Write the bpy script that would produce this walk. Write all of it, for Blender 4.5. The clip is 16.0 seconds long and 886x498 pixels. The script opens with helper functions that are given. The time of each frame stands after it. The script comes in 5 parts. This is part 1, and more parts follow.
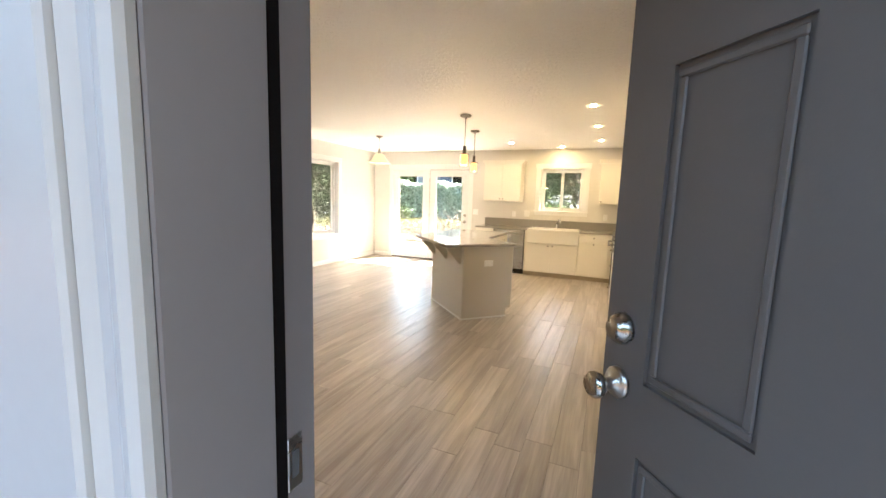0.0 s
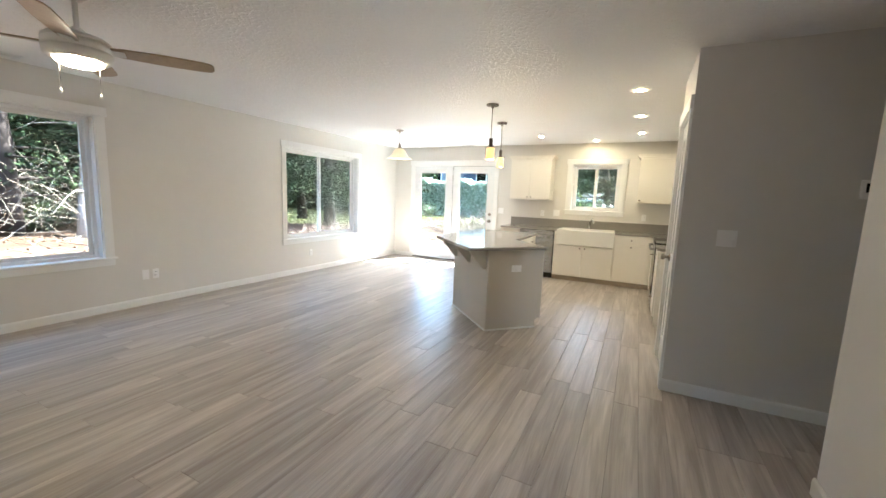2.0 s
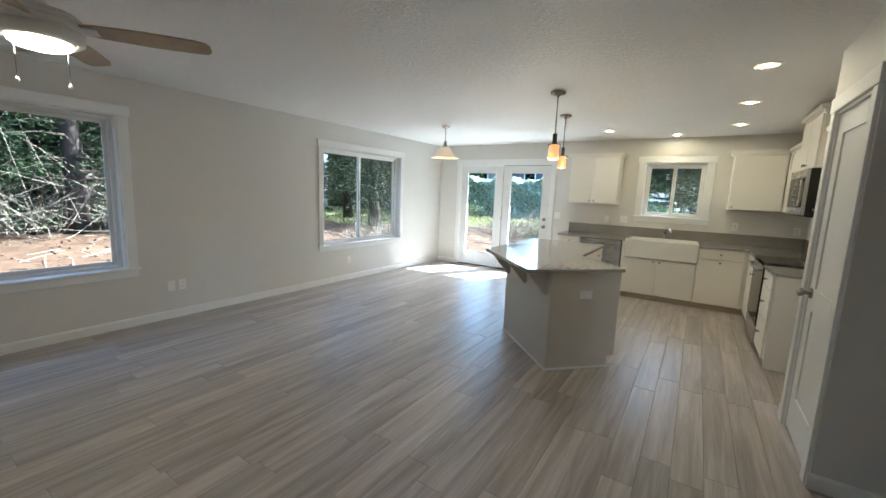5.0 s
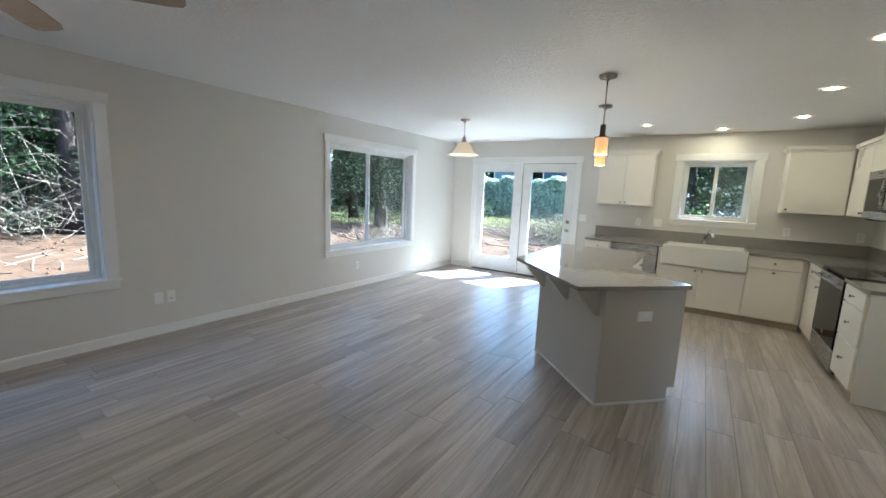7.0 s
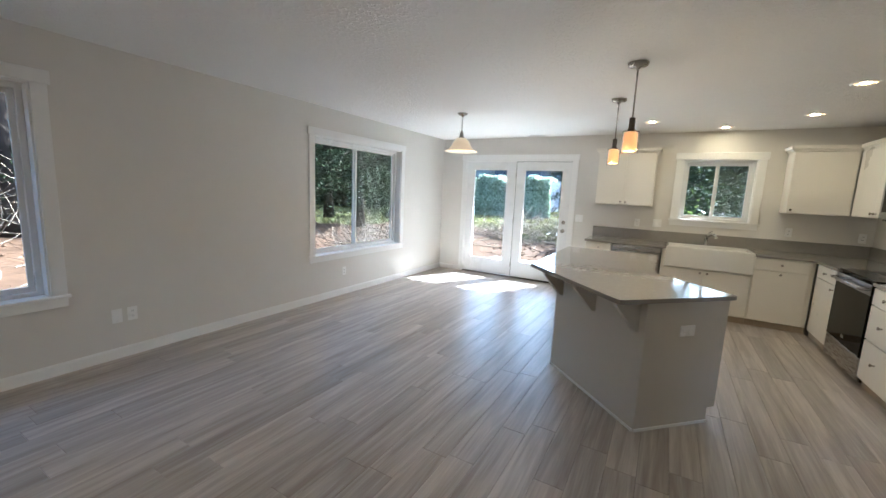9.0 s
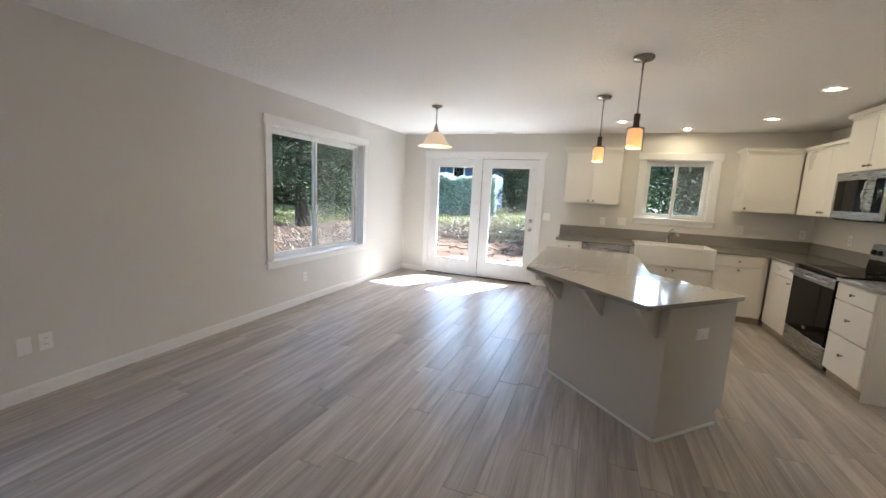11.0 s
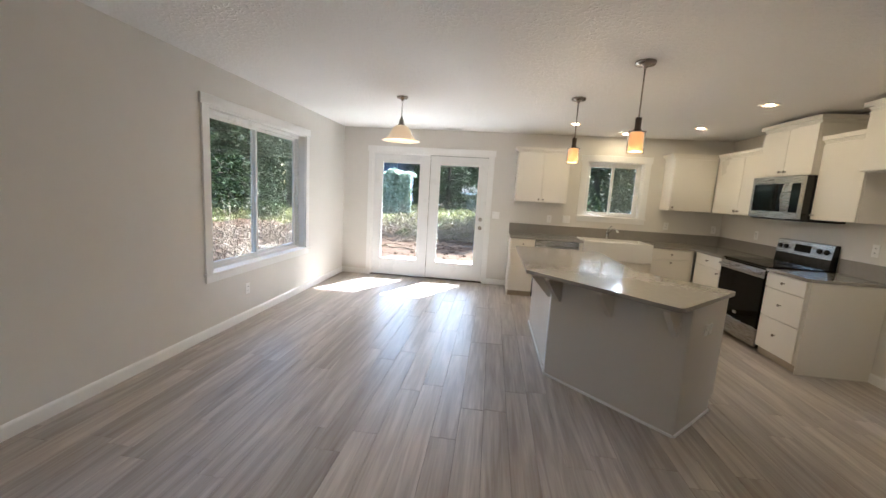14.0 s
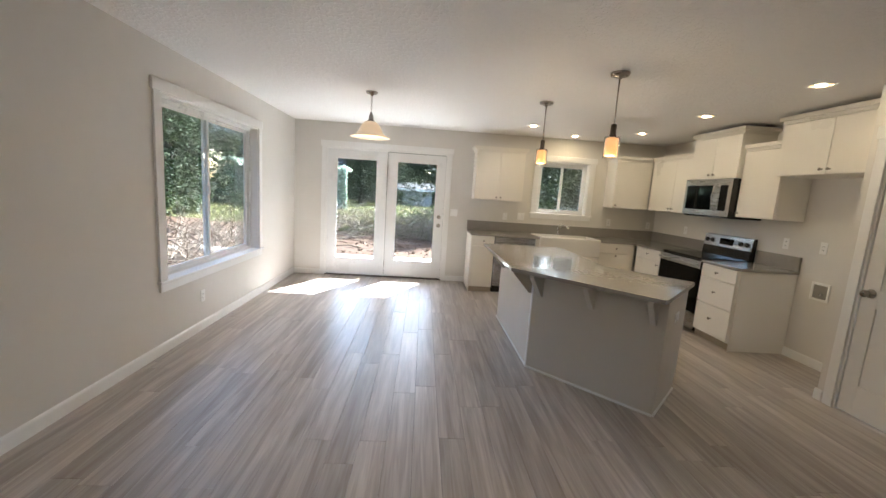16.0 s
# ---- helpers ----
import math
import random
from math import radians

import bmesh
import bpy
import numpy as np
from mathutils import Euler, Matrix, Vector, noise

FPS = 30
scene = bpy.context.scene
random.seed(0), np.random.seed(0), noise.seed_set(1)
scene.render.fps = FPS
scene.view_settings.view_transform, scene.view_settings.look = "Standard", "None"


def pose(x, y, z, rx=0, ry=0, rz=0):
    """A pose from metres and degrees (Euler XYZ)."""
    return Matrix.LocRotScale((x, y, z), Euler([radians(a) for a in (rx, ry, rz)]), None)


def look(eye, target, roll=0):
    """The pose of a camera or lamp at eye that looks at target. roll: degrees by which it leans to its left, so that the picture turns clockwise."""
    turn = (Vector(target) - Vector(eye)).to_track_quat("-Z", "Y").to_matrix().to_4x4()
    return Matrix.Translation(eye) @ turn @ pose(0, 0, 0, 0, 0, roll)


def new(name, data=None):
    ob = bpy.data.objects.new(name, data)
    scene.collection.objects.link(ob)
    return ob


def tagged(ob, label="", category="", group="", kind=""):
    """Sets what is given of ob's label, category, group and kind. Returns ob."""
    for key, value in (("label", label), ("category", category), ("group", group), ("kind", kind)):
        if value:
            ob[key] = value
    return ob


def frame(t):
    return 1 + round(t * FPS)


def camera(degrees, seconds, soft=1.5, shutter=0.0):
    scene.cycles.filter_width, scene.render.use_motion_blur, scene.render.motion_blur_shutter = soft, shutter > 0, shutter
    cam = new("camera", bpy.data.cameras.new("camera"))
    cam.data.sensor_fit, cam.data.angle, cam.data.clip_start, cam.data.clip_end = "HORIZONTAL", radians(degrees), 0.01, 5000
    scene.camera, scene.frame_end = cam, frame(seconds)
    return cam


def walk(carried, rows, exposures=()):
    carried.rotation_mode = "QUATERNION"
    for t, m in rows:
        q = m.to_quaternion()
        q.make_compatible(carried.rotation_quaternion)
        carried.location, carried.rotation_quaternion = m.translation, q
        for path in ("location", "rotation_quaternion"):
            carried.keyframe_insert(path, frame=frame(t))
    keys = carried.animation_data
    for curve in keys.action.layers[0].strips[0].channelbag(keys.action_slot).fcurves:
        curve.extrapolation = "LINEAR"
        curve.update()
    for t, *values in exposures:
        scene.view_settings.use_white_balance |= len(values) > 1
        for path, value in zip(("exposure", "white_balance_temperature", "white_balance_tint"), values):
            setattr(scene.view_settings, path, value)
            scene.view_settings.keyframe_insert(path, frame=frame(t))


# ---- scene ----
cam = camera(97.6, 16.0)
PATH = [
    (0, (0.19, -0.082, 1.388), (-0.583, 1.745, 1.134), 1.9),
    (0.5, (0.135, 0.021, 1.379), (-0.649, 1.843, 1.122), 2.0),
    (1, (0.094, 0.109, 1.358), (-0.714, 1.92, 1.105), 2.1),
    (1.5, (0.069, 0.196, 1.365), (-0.773, 1.991, 1.103), 2.1),
    (2, (0.026, 0.309, 1.386), (-0.854, 2.085, 1.118), 2.1),
    (2.5, (-0.015, 0.426, 1.392), (-0.937, 2.18, 1.122), 2.2),
    (3, (-0.054, 0.545, 1.421), (-1.017, 2.277, 1.145), 2.2),
    (3.5, (-0.095, 0.66, 1.444), (-1.099, 2.367, 1.168), 2.2),
    (4, (-0.158, 0.749, 1.474), (-1.195, 2.436, 1.193), 2.2),
    (6.5, (-0.691, 1.148, 1.476), (-1.787, 2.795, 1.186), 2.3),
    (7, (-0.802, 1.242, 1.478), (-1.895, 2.891, 1.186), 2.4),
    (7.5, (-0.907, 1.309, 1.476), (-1.989, 2.966, 1.184), 2.4),
    (8, (-1.022, 1.351, 1.471), (-2.079, 3.023, 1.179), 2.4),
    (8.5, (-1.138, 1.387, 1.473), (-2.163, 3.08, 1.18), 2.5),
    (9, (-1.261, 1.41, 1.474), (-2.238, 3.13, 1.181), 2.5),
    (11.5, (-1.896, 1.518, 1.454), (-2.524, 3.394, 1.163), 3.0),
    (12, (-2.031, 1.516, 1.457), (-2.58, 3.417, 1.165), 3.1),
    (12.5, (-2.164, 1.521, 1.457), (-2.632, 3.443, 1.165), 3.2),
    (13, (-2.289, 1.543, 1.443), (-2.682, 3.483, 1.156), 3.3),
    (13.5, (-2.417, 1.568, 1.444), (-2.732, 3.522, 1.158), 3.3),
    (14, (-2.536, 1.598, 1.452), (-2.772, 3.563, 1.165), 3.4),
    (14.5, (-2.654, 1.605, 1.455), (-2.803, 3.578, 1.167), 3.5),
    (15, (-2.761, 1.604, 1.456), (-2.825, 3.582, 1.168), 3.6),
    (15.5, (-2.868, 1.593, 1.459), (-2.845, 3.572, 1.171), 3.7),
    (16, (-2.976, 1.591, 1.461), (-2.863, 3.567, 1.172), 3.8),
]
walk(cam, [(t, look(eye, target, roll)) for t, eye, target, roll in PATH],
     [(0.0, 5.12, 7150, 8), (0.5, 5.14, 6950, 8), (1.0, 5.12, 6400, 6), (1.5, 5.12, 5850, 4), (2.0, 4.92, 5600, 3), (3.0, 4.5, 5400, 1), (4.0, 4.22, 5350, 0), (7.0, 4.09, 5000, 0),
      (8.5, 4.05, 5200, 3), (12.0, 4.05, 5650, 8), (16.0, 4.0, 5800, 8)])

# ---- world, sun, window light ----
world = bpy.data.worlds.new("world")
scene.world = world
world.use_nodes = True
wn = world.node_tree
sky = wn.nodes.new("ShaderNodeTexSky")
sky.sky_type = 'NISHITA'
sky.sun_disc = False
sky.sun_elevation = radians(40.0)
sky.sun_rotation = radians(26.1)
sky.dust_density = 1.6
wn.links.new(sky.outputs[0], wn.nodes["Background"].inputs[0])
wn.nodes["Background"].inputs[1].default_value = 0.10

sun = new("sun", bpy.data.lights.new("sun", 'SUN'))
sun.data.energy, sun.data.angle, sun.data.color = 4.0, radians(0.5), (1.0, 0.98, 0.945)
sun.matrix_basis = look((0, 0, 0), (-0.505, -1.03, -1.0))


# ---- materials ----
def mat(name, color, rough=0.5, metal=0.0, spots=0.0, scale=6.0, fine=60.0, bump=0.0, bump_scale=80.0, stretch=(1, 1, 1), coat=0.0):
    """A surface with colour variation at two scales and fine relief."""
    m = bpy.data.materials.new(name)
    m.use_nodes = True
    n, l = m.node_tree.nodes, m.node_tree.links
    b = n["Principled BSDF"]
    b.inputs["Roughness"].default_value, b.inputs["Metallic"].default_value = rough, metal
    b.inputs["Base Color"].default_value = (*color, 1)
    b.inputs["Coat Weight"].default_value = coat
    tc = n.new("ShaderNodeTexCoord")
    mp = n.new("ShaderNodeMapping")
    mp.inputs["Scale"].default_value = stretch
    l.new(tc.outputs["Object"], mp.inputs[0])
    if spots:
        big, small = n.new("ShaderNodeTexNoise"), n.new("ShaderNodeTexNoise")
        big.inputs["Scale"].default_value, small.inputs["Scale"].default_value = scale, fine
        big.inputs["Detail"].default_value = 4
        l.new(mp.outputs[0], big.inputs["Vector"]), l.new(mp.outputs[0], small.inputs["Vector"])
        mix = n.new("ShaderNodeMath")
        mix.operation = 'ADD'
        l.new(big.outputs[0], mix.inputs[0]), l.new(small.outputs[0], mix.inputs[1])
        ramp = n.new("ShaderNodeMapRange")
        ramp.inputs[1].default_value, ramp.inputs[2].default_value = 0.6, 1.4
        ramp.inputs[3].default_value, ramp.inputs[4].default_value = 1 - spots, 1 + spots
        l.new(mix.outputs[0], ramp.inputs[0])
        mul = n.new("ShaderNodeVectorMath")
        mul.operation = 'SCALE'
        mul.inputs[0].default_value = color
        l.new(ramp.outputs[0], mul.inputs["Scale"])
        l.new(mul.outputs[0], b.inputs["Base Color"])
        rr = n.new("ShaderNodeMapRange")
        rr.inputs[1].default_value, rr.inputs[2].default_value = 0.3, 0.7
        rr.inputs[3].default_value, rr.inputs[4].default_value = max(rough - 0.06, 0.02), min(rough + 0.08, 1)
        l.new(big.outputs[0], rr.inputs[0]), l.new(rr.outputs[0], b.inputs["Roughness"])
    if bump:
        rel, bp = n.new("ShaderNodeTexNoise"), n.new("ShaderNodeBump")
        rel.inputs["Scale"].default_value = bump_scale
        rel.inputs["Detail"].default_value = 3
        bp.inputs["Strength"].default_value, bp.inputs["Distance"].default_value = bump, 0.004
        l.new(mp.outputs[0], rel.inputs["Vector"]), l.new(rel.outputs[0], bp.inputs["Height"]), l.new(bp.outputs[0], b.inputs["Normal"])
    return m


def glow(name, color, strength):
    m = mat(name, color, 0.4)
    b = m.node_tree.nodes["Principled BSDF"]
    b.inputs["Emission Color"].default_value, b.inputs["Emission Strength"].default_value = (*color, 1), strength
    return m


def clear(name, color=(1, 1, 1), rough=0.0):
    m = mat(name, color, rough)
    b = m.node_tree.nodes["Principled BSDF"]
    b.inputs["Transmission Weight"].default_value, b.inputs["IOR"].default_value = 1.0, 1.45
    return m


def pane_glass(name):
    """Thin flat glass: clear straight through, with a mirror gloss that grows towards grazing."""
    m = bpy.data.materials.new(name)
    m.use_nodes = True
    n, l = m.node_tree.nodes, m.node_tree.links
    n.remove(n["Principled BSDF"])
    tr, gl, fr, mx = n.new("ShaderNodeBsdfTransparent"), n.new("ShaderNodeBsdfGlossy"), n.new("ShaderNodeLayerWeight"), n.new("ShaderNodeMixShader")
    pw, ad = n.new("ShaderNodeMath"), n.new("ShaderNodeMath")
    pw.operation, pw.inputs[1].default_value = 'POWER', 5.0
    ad.operation, ad.inputs[1].default_value, ad.inputs[2].default_value = 'MULTIPLY_ADD', 0.95, 0.035
    tr.inputs[0].default_value = (0.97, 0.985, 0.975, 1)
    gl.inputs["Roughness"].default_value, fr.inputs[0].default_value = 0.01, 0.5
    l.new(fr.outputs["Facing"], pw.inputs[0]), l.new(pw.outputs[0], ad.inputs[0]), l.new(ad.outputs[0], mx.inputs[0]), l.new(tr.outputs[0], mx.inputs[1]), l.new(gl.outputs[0], mx.inputs[2])
    l.new(mx.outputs[0], n["Material Output"].inputs[0])
    return m


def plank_mat():
    """Grey-beige wood-look plank: own tone a board, long grain, pale and dark streaks."""
    m = bpy.data.materials.new("plank_wood")
    m.use_nodes = True
    n, l = m.node_tree.nodes, m.node_tree.links
    b = n["Principled BSDF"]
    tc, info = n.new("ShaderNodeTexCoord"), n.new("ShaderNodeObjectInfo")
    off = n.new("ShaderNodeMath")
    off.operation, off.inputs[1].default_value = 'MULTIPLY', 37.0
    l.new(info.outputs["Random"], off.inputs[0])
    add = n.new("ShaderNodeVectorMath")
    l.new(tc.outputs["Object"], add.inputs[0]), l.new(off.outputs[0], add.inputs[1])
    mp, mp2 = n.new("ShaderNodeMapping"), n.new("ShaderNodeMapping")
    mp.inputs["Scale"].default_value, mp2.inputs["Scale"].default_value = (17, 1.1, 1), (120, 4, 1)
    g, f = n.new("ShaderNodeTexNoise"), n.new("ShaderNodeTexNoise")
    g.inputs["Scale"].default_value, f.inputs["Scale"].default_value = 1.0, 1.0
    g.inputs["Detail"].default_value, g.inputs["Distortion"].default_value = 5, 0.8
    l.new(add.outputs[0], mp.inputs[0]), l.new(add.outputs[0], mp2.inputs[0])
    l.new(mp.outputs[0], g.inputs["Vector"]), l.new(mp2.outputs[0], f.inputs["Vector"])
    ramp = n.new("ShaderNodeValToRGB")
    e = ramp.color_ramp.elements
    e[0].position, e[0].color = 0.31, (0.345, 0.296, 0.256, 1)
    e[1].position, e[1].color = 0.66, (0.55, 0.50, 0.452, 1)
    mid = e.new(0.48)
    mid.color = (0.43, 0.383, 0.342, 1)
    l.new(g.outputs[0], ramp.inputs[0])
    tone = n.new("ShaderNodeMapRange")
    tone.inputs[3].default_value, tone.inputs[4].default_value = 0.85, 1.12
    l.new(info.outputs["Random"], tone.inputs[0])
    grain = n.new("ShaderNodeMapRange")
    grain.inputs[1].default_value, grain.inputs[2].default_value = 0.3, 0.7
    grain.inputs[3].default_value, grain.inputs[4].default_value = 0.91, 1.08
    l.new(f.outputs[0], grain.inputs[0])
    t2 = n.new("ShaderNodeMath")
    t2.operation = 'MULTIPLY'
    l.new(tone.outputs[0], t2.inputs[0]), l.new(grain.outputs[0], t2.inputs[1])
    sc = n.new("ShaderNodeVectorMath")
    sc.operation = 'SCALE'
    l.new(ramp.outputs[0], sc.inputs[0]), l.new(t2.outputs[0], sc.inputs["Scale"])
    l.new(sc.outputs[0], b.inputs["Base Color"])
    rr = n.new("ShaderNodeMapRange")
    rr.inputs[1].default_value, rr.inputs[2].default_value, rr.inputs[3].default_value, rr.inputs[4].default_value = 0.3, 0.7, 0.30, 0.42
    b.inputs["Specular IOR Level"].default_value = 0.36
    l.new(g.outputs[0], rr.inputs[0]), l.new(rr.outputs[0], b.inputs["Roughness"])
    bp = n.new("ShaderNodeBump")
    bp.inputs["Strength"].default_value, bp.inputs["Distance"].default_value = 0.12, 0.001
    l.new(f.outputs[0], bp.inputs["Height"]), l.new(bp.outputs[0], b.inputs["Normal"])
    return m


def ceiling_mat():
    """White knockdown plaster: flattened blobs a hand wide."""
    m = mat("ceiling_plaster", (0.90, 0.885, 0.86), 0.6, spots=0.02, scale=1.5)
    n, l = m.node_tree.nodes, m.node_tree.links
    tc, a, bp, r = n.new("ShaderNodeTexCoord"), n.new("ShaderNodeTexNoise"), n.new("ShaderNodeBump"), n.new("ShaderNodeMapRange")
    a.inputs["Scale"].default_value, a.inputs["Detail"].default_value, a.inputs["Distortion"].default_value = 34, 4, 0.6
    r.inputs[1].default_value, r.inputs[2].default_value = 0.50, 0.60
    bp.inputs["Strength"].default_value, bp.inputs["Distance"].default_value = 0.75, 0.004
    l.new(tc.outputs["Object"], a.inputs["Vector"]), l.new(a.outputs[0], r.inputs[0]), l.new(r.outputs[0], bp.inputs["Height"])
    l.new(bp.outputs[0], n["Principled BSDF"].inputs["Normal"])
    return m


def foliage_mat(name, dark, light, shine=0.45, through_light=0.15):
    m = bpy.data.materials.new(name)
    m.use_nodes = True
    n, l = m.node_tree.nodes, m.node_tree.links
    b = n["Principled BSDF"]
    geo, ramp = n.new("ShaderNodeNewGeometry"), n.new("ShaderNodeValToRGB")
    ramp.color_ramp.elements[0].color, ramp.color_ramp.elements[1].color = (*dark, 1), (*light, 1)
    l.new(geo.outputs["Random Per Island"], ramp.inputs[0]), l.new(ramp.outputs[0], b.inputs["Base Color"])
    b.inputs["Roughness"].default_value = shine
    tr, mx = n.new("ShaderNodeBsdfTranslucent"), n.new("ShaderNodeMixShader")
    mx.inputs[0].default_value = through_light
    l.new(ramp.outputs[0], tr.inputs[0]), l.new(b.outputs[0], mx.inputs[1]), l.new(tr.outputs[0], mx.inputs[2])
    l.new(mx.outputs[0], n["Material Output"].inputs[0])
    return m


M_WALL = mat("wall_paint", (0.73, 0.705, 0.66), 0.55, spots=0.015, scale=0.8, fine=9, bump=0.12, bump_scale=160)
M_CEIL = ceiling_mat()
M_TRIM = mat("trim_paint", (0.85, 0.845, 0.825), 0.35, spots=0.012, scale=3, bump=0.03, bump_scale=40)
M_VINYL = mat("white_vinyl", (0.80, 0.80, 0.79), 0.3, spots=0.01, scale=4)
M_CAB = mat("cabinet_paint", (0.82, 0.785, 0.715), 0.33, spots=0.012, scale=2.5, bump=0.03, bump_scale=60)
M_ISL = mat("island_paint", (0.63, 0.585, 0.515), 0.4, spots=0.012, scale=2.5, bump=0.04, bump_scale=60)
M_TOE = mat("toe_kick_wood", (0.42, 0.35, 0.27), 0.5, spots=0.08, scale=5)
M_QUARTZ = mat("grey_quartz", (0.31, 0.29, 0.265), 0.10, spots=0.07, scale=30, fine=240, coat=0.3)
M_STEEL = mat("brushed_steel", (0.43, 0.42, 0.41), 0.27, 1.0, spots=0.04, scale=8, fine=200, stretch=(1, 1, 30), bump=0.02, bump_scale=120)
M_NICKEL = mat("satin_nickel", (0.36, 0.33, 0.295), 0.27, 1.0, spots=0.03, scale=12)
M_CHROME = mat("chrome", (0.60, 0.60, 0.60), 0.08, 1.0)
M_BRONZE = mat("dark_bronze", (0.10, 0.08, 0.065), 0.4, 0.7, spots=0.05, scale=20)
M_BLACK = mat("black_enamel", (0.012, 0.012, 0.013), 0.12, spots=0.05, scale=10)
M_BLACKGLASS = mat("black_glass", (0.003, 0.003, 0.003), 0.04)
M_BLACKGLASS.node_tree.nodes["Principled BSDF"].inputs["Specular IOR Level"].default_value = 0.12
M_RUBBER = mat("black_rubber", (0.003, 0.0025, 0.0025), 0.7, spots=0.1, scale=30)
M_SINK = mat("white_fireclay", (0.82, 0.80, 0.75), 0.12, spots=0.01, scale=6, coat=0.4)
M_DOOR = mat("grey_door_paint", (0.078, 0.070, 0.066), 0.5, spots=0.02, scale=4, bump=0.06, bump_scale=220)
M_EXT = mat("outside_frame_paint", (0.112, 0.098, 0.094), 0.55, spots=0.02, scale=4)
M_OUT = mat("outside_trim_paint", (0.29, 0.28, 0.27), 0.5, spots=0.02, scale=4)
M_FAN = mat("fan_white", (0.74, 0.73, 0.70), 0.35, spots=0.01, scale=5)
M_BLADE = mat("pale_oak_blade", (0.40, 0.31, 0.22), 0.45, spots=0.14, scale=3, fine=30, stretch=(1, 1, 1))
M_PLATE = mat("plate_plastic", (0.90, 0.89, 0.87), 0.3, spots=0.01, scale=20)
# Near-black for marks and joints; also paints the shade in slots and holes.
M_SLOT = mat("slot_shadow_plastic", (0.05, 0.05, 0.05), 0.5)
M_GLASS = pane_glass("window_glass")
M_SCREEN = mat("screen_mesh", (0.30, 0.31, 0.32), 0.6)
_n, _l = M_SCREEN.node_tree.nodes, M_SCREEN.node_tree.links
_t, _m = _n.new("ShaderNodeBsdfTransparent"), _n.new("ShaderNodeMixShader")
_m.inputs[0].default_value = 0.13                        # share of the surface that is thread, a face
_l.new(_t.outputs[0], _m.inputs[1]), _l.new(_n["Principled BSDF"].outputs[0], _m.inputs[2]), _l.new(_m.outputs[0], _n["Material Output"].inputs[0])
M_SHADEGLASS = clear("shade_glass", (1, 0.97, 0.92))
M_AMBER = glow("amber_diffuser", (1.0, 0.46, 0.17), 0.058)
M_BELL = glow("alabaster_bell", (0.86, 0.66, 0.43), 0.022)
M_FANLIGHT = glow("fan_light_disc", (1.0, 0.78, 0.54), 3.4)
M_DOWN = glow("downlight_lens", (1.0, 0.78, 0.46), 18.0)
M_DOWNRIM = glow("downlight_reflector", (1.0, 0.55, 0.25), 0.16)
M_PLANK = plank_mat()
M_DIRT = mat("bare_earth", (0.062, 0.036, 0.022), 0.9, spots=0.38, scale=0.9, fine=9, bump=0.9, bump_scale=14)
M_HOSE = mat("beige_hose_vinyl", (0.17, 0.135, 0.09), 0.6, spots=0.05, scale=6)
M_GRASS = foliage_mat("grass_blade", (0.14, 0.15, 0.045), (0.29, 0.29, 0.12), 0.5, 0.3)
M_CONC = mat("patio_concrete", (0.56, 0.55, 0.53), 0.8, spots=0.08, scale=2, bump=0.2, bump_scale=60)
M_BARK = mat("fir_bark", (0.032, 0.024, 0.020), 0.9, spots=0.45, scale=7, fine=40, bump=1.0, bump_scale=20, stretch=(1, 1, 0.25))
M_PALEBARK = mat("pale_bark", (0.26, 0.22, 0.185), 0.85, spots=0.3, scale=9, fine=50, bump=0.6, bump_scale=30, stretch=(1, 1, 0.3))
M_TWIG = mat("dry_twig", (0.19, 0.155, 0.12), 0.85, spots=0.35, scale=3)
M_FIR = foliage_mat("fir_needles", (0.004, 0.009, 0.004), (0.034, 0.050, 0.020), 0.8, 0.16)
M_SHRUB = foliage_mat("shrub_leaves", (0.014, 0.030, 0.008), (0.09, 0.125, 0.03), 0.45, 0.25)
# Hedge leaf colour is paled to stand in for sky sheen on laurel.
M_HEDGE = foliage_mat("laurel_leaves_sky_sheen", (0.13, 0.18, 0.115), (0.62, 0.70, 0.56), 0.25, 0.3)
M_SIDE_BLUE = mat("blue_siding", (0.06, 0.085, 0.14), 0.6, spots=0.05, scale=2)
M_SIDE_PALE = mat("pale_siding", (0.24, 0.25, 0.25), 0.6, spots=0.04, scale=2)
M_ROOF = mat("roof_shingle", (0.06, 0.058, 0.057), 0.85, spots=0.25, scale=4, bump=0.4, bump_scale=20)
for m in (M_FIR, M_DIRT, M_TWIG, M_ROOF, M_BARK, M_CONC, M_HOSE, M_RUBBER):             # dry and matt
    m.node_tree.nodes["Principled BSDF"].inputs["Specular IOR Level"].default_value = 0.08


# ---- mesh helpers ----
def quad_box(bm, x0, y0, z0, x1, y1, z1, bevel=0.0, m=None, seg=1):
    a = bmesh.ops.create_cube(bm, size=1)["verts"]
    for v in a:
        v.co = Vector(((x0 + x1) / 2 + v.co.x * (x1 - x0), (y0 + y1) / 2 + v.co.y * (y1 - y0), (z0 + z1) / 2 + v.co.z * (z1 - z0)))
    if bevel:
        es = {e for v in a for e in v.link_edges}
        out = bmesh.ops.bevel(bm, geom=list(es), offset=bevel, segments=seg, affect='EDGES', profile=0.5)
        a = list({v for f in out["faces"] for v in f.verts} | {v for v in a if v.is_valid})
    if m:
        bmesh.ops.transform(bm, matrix=m, verts=[v for v in a if v.is_valid])
    return a


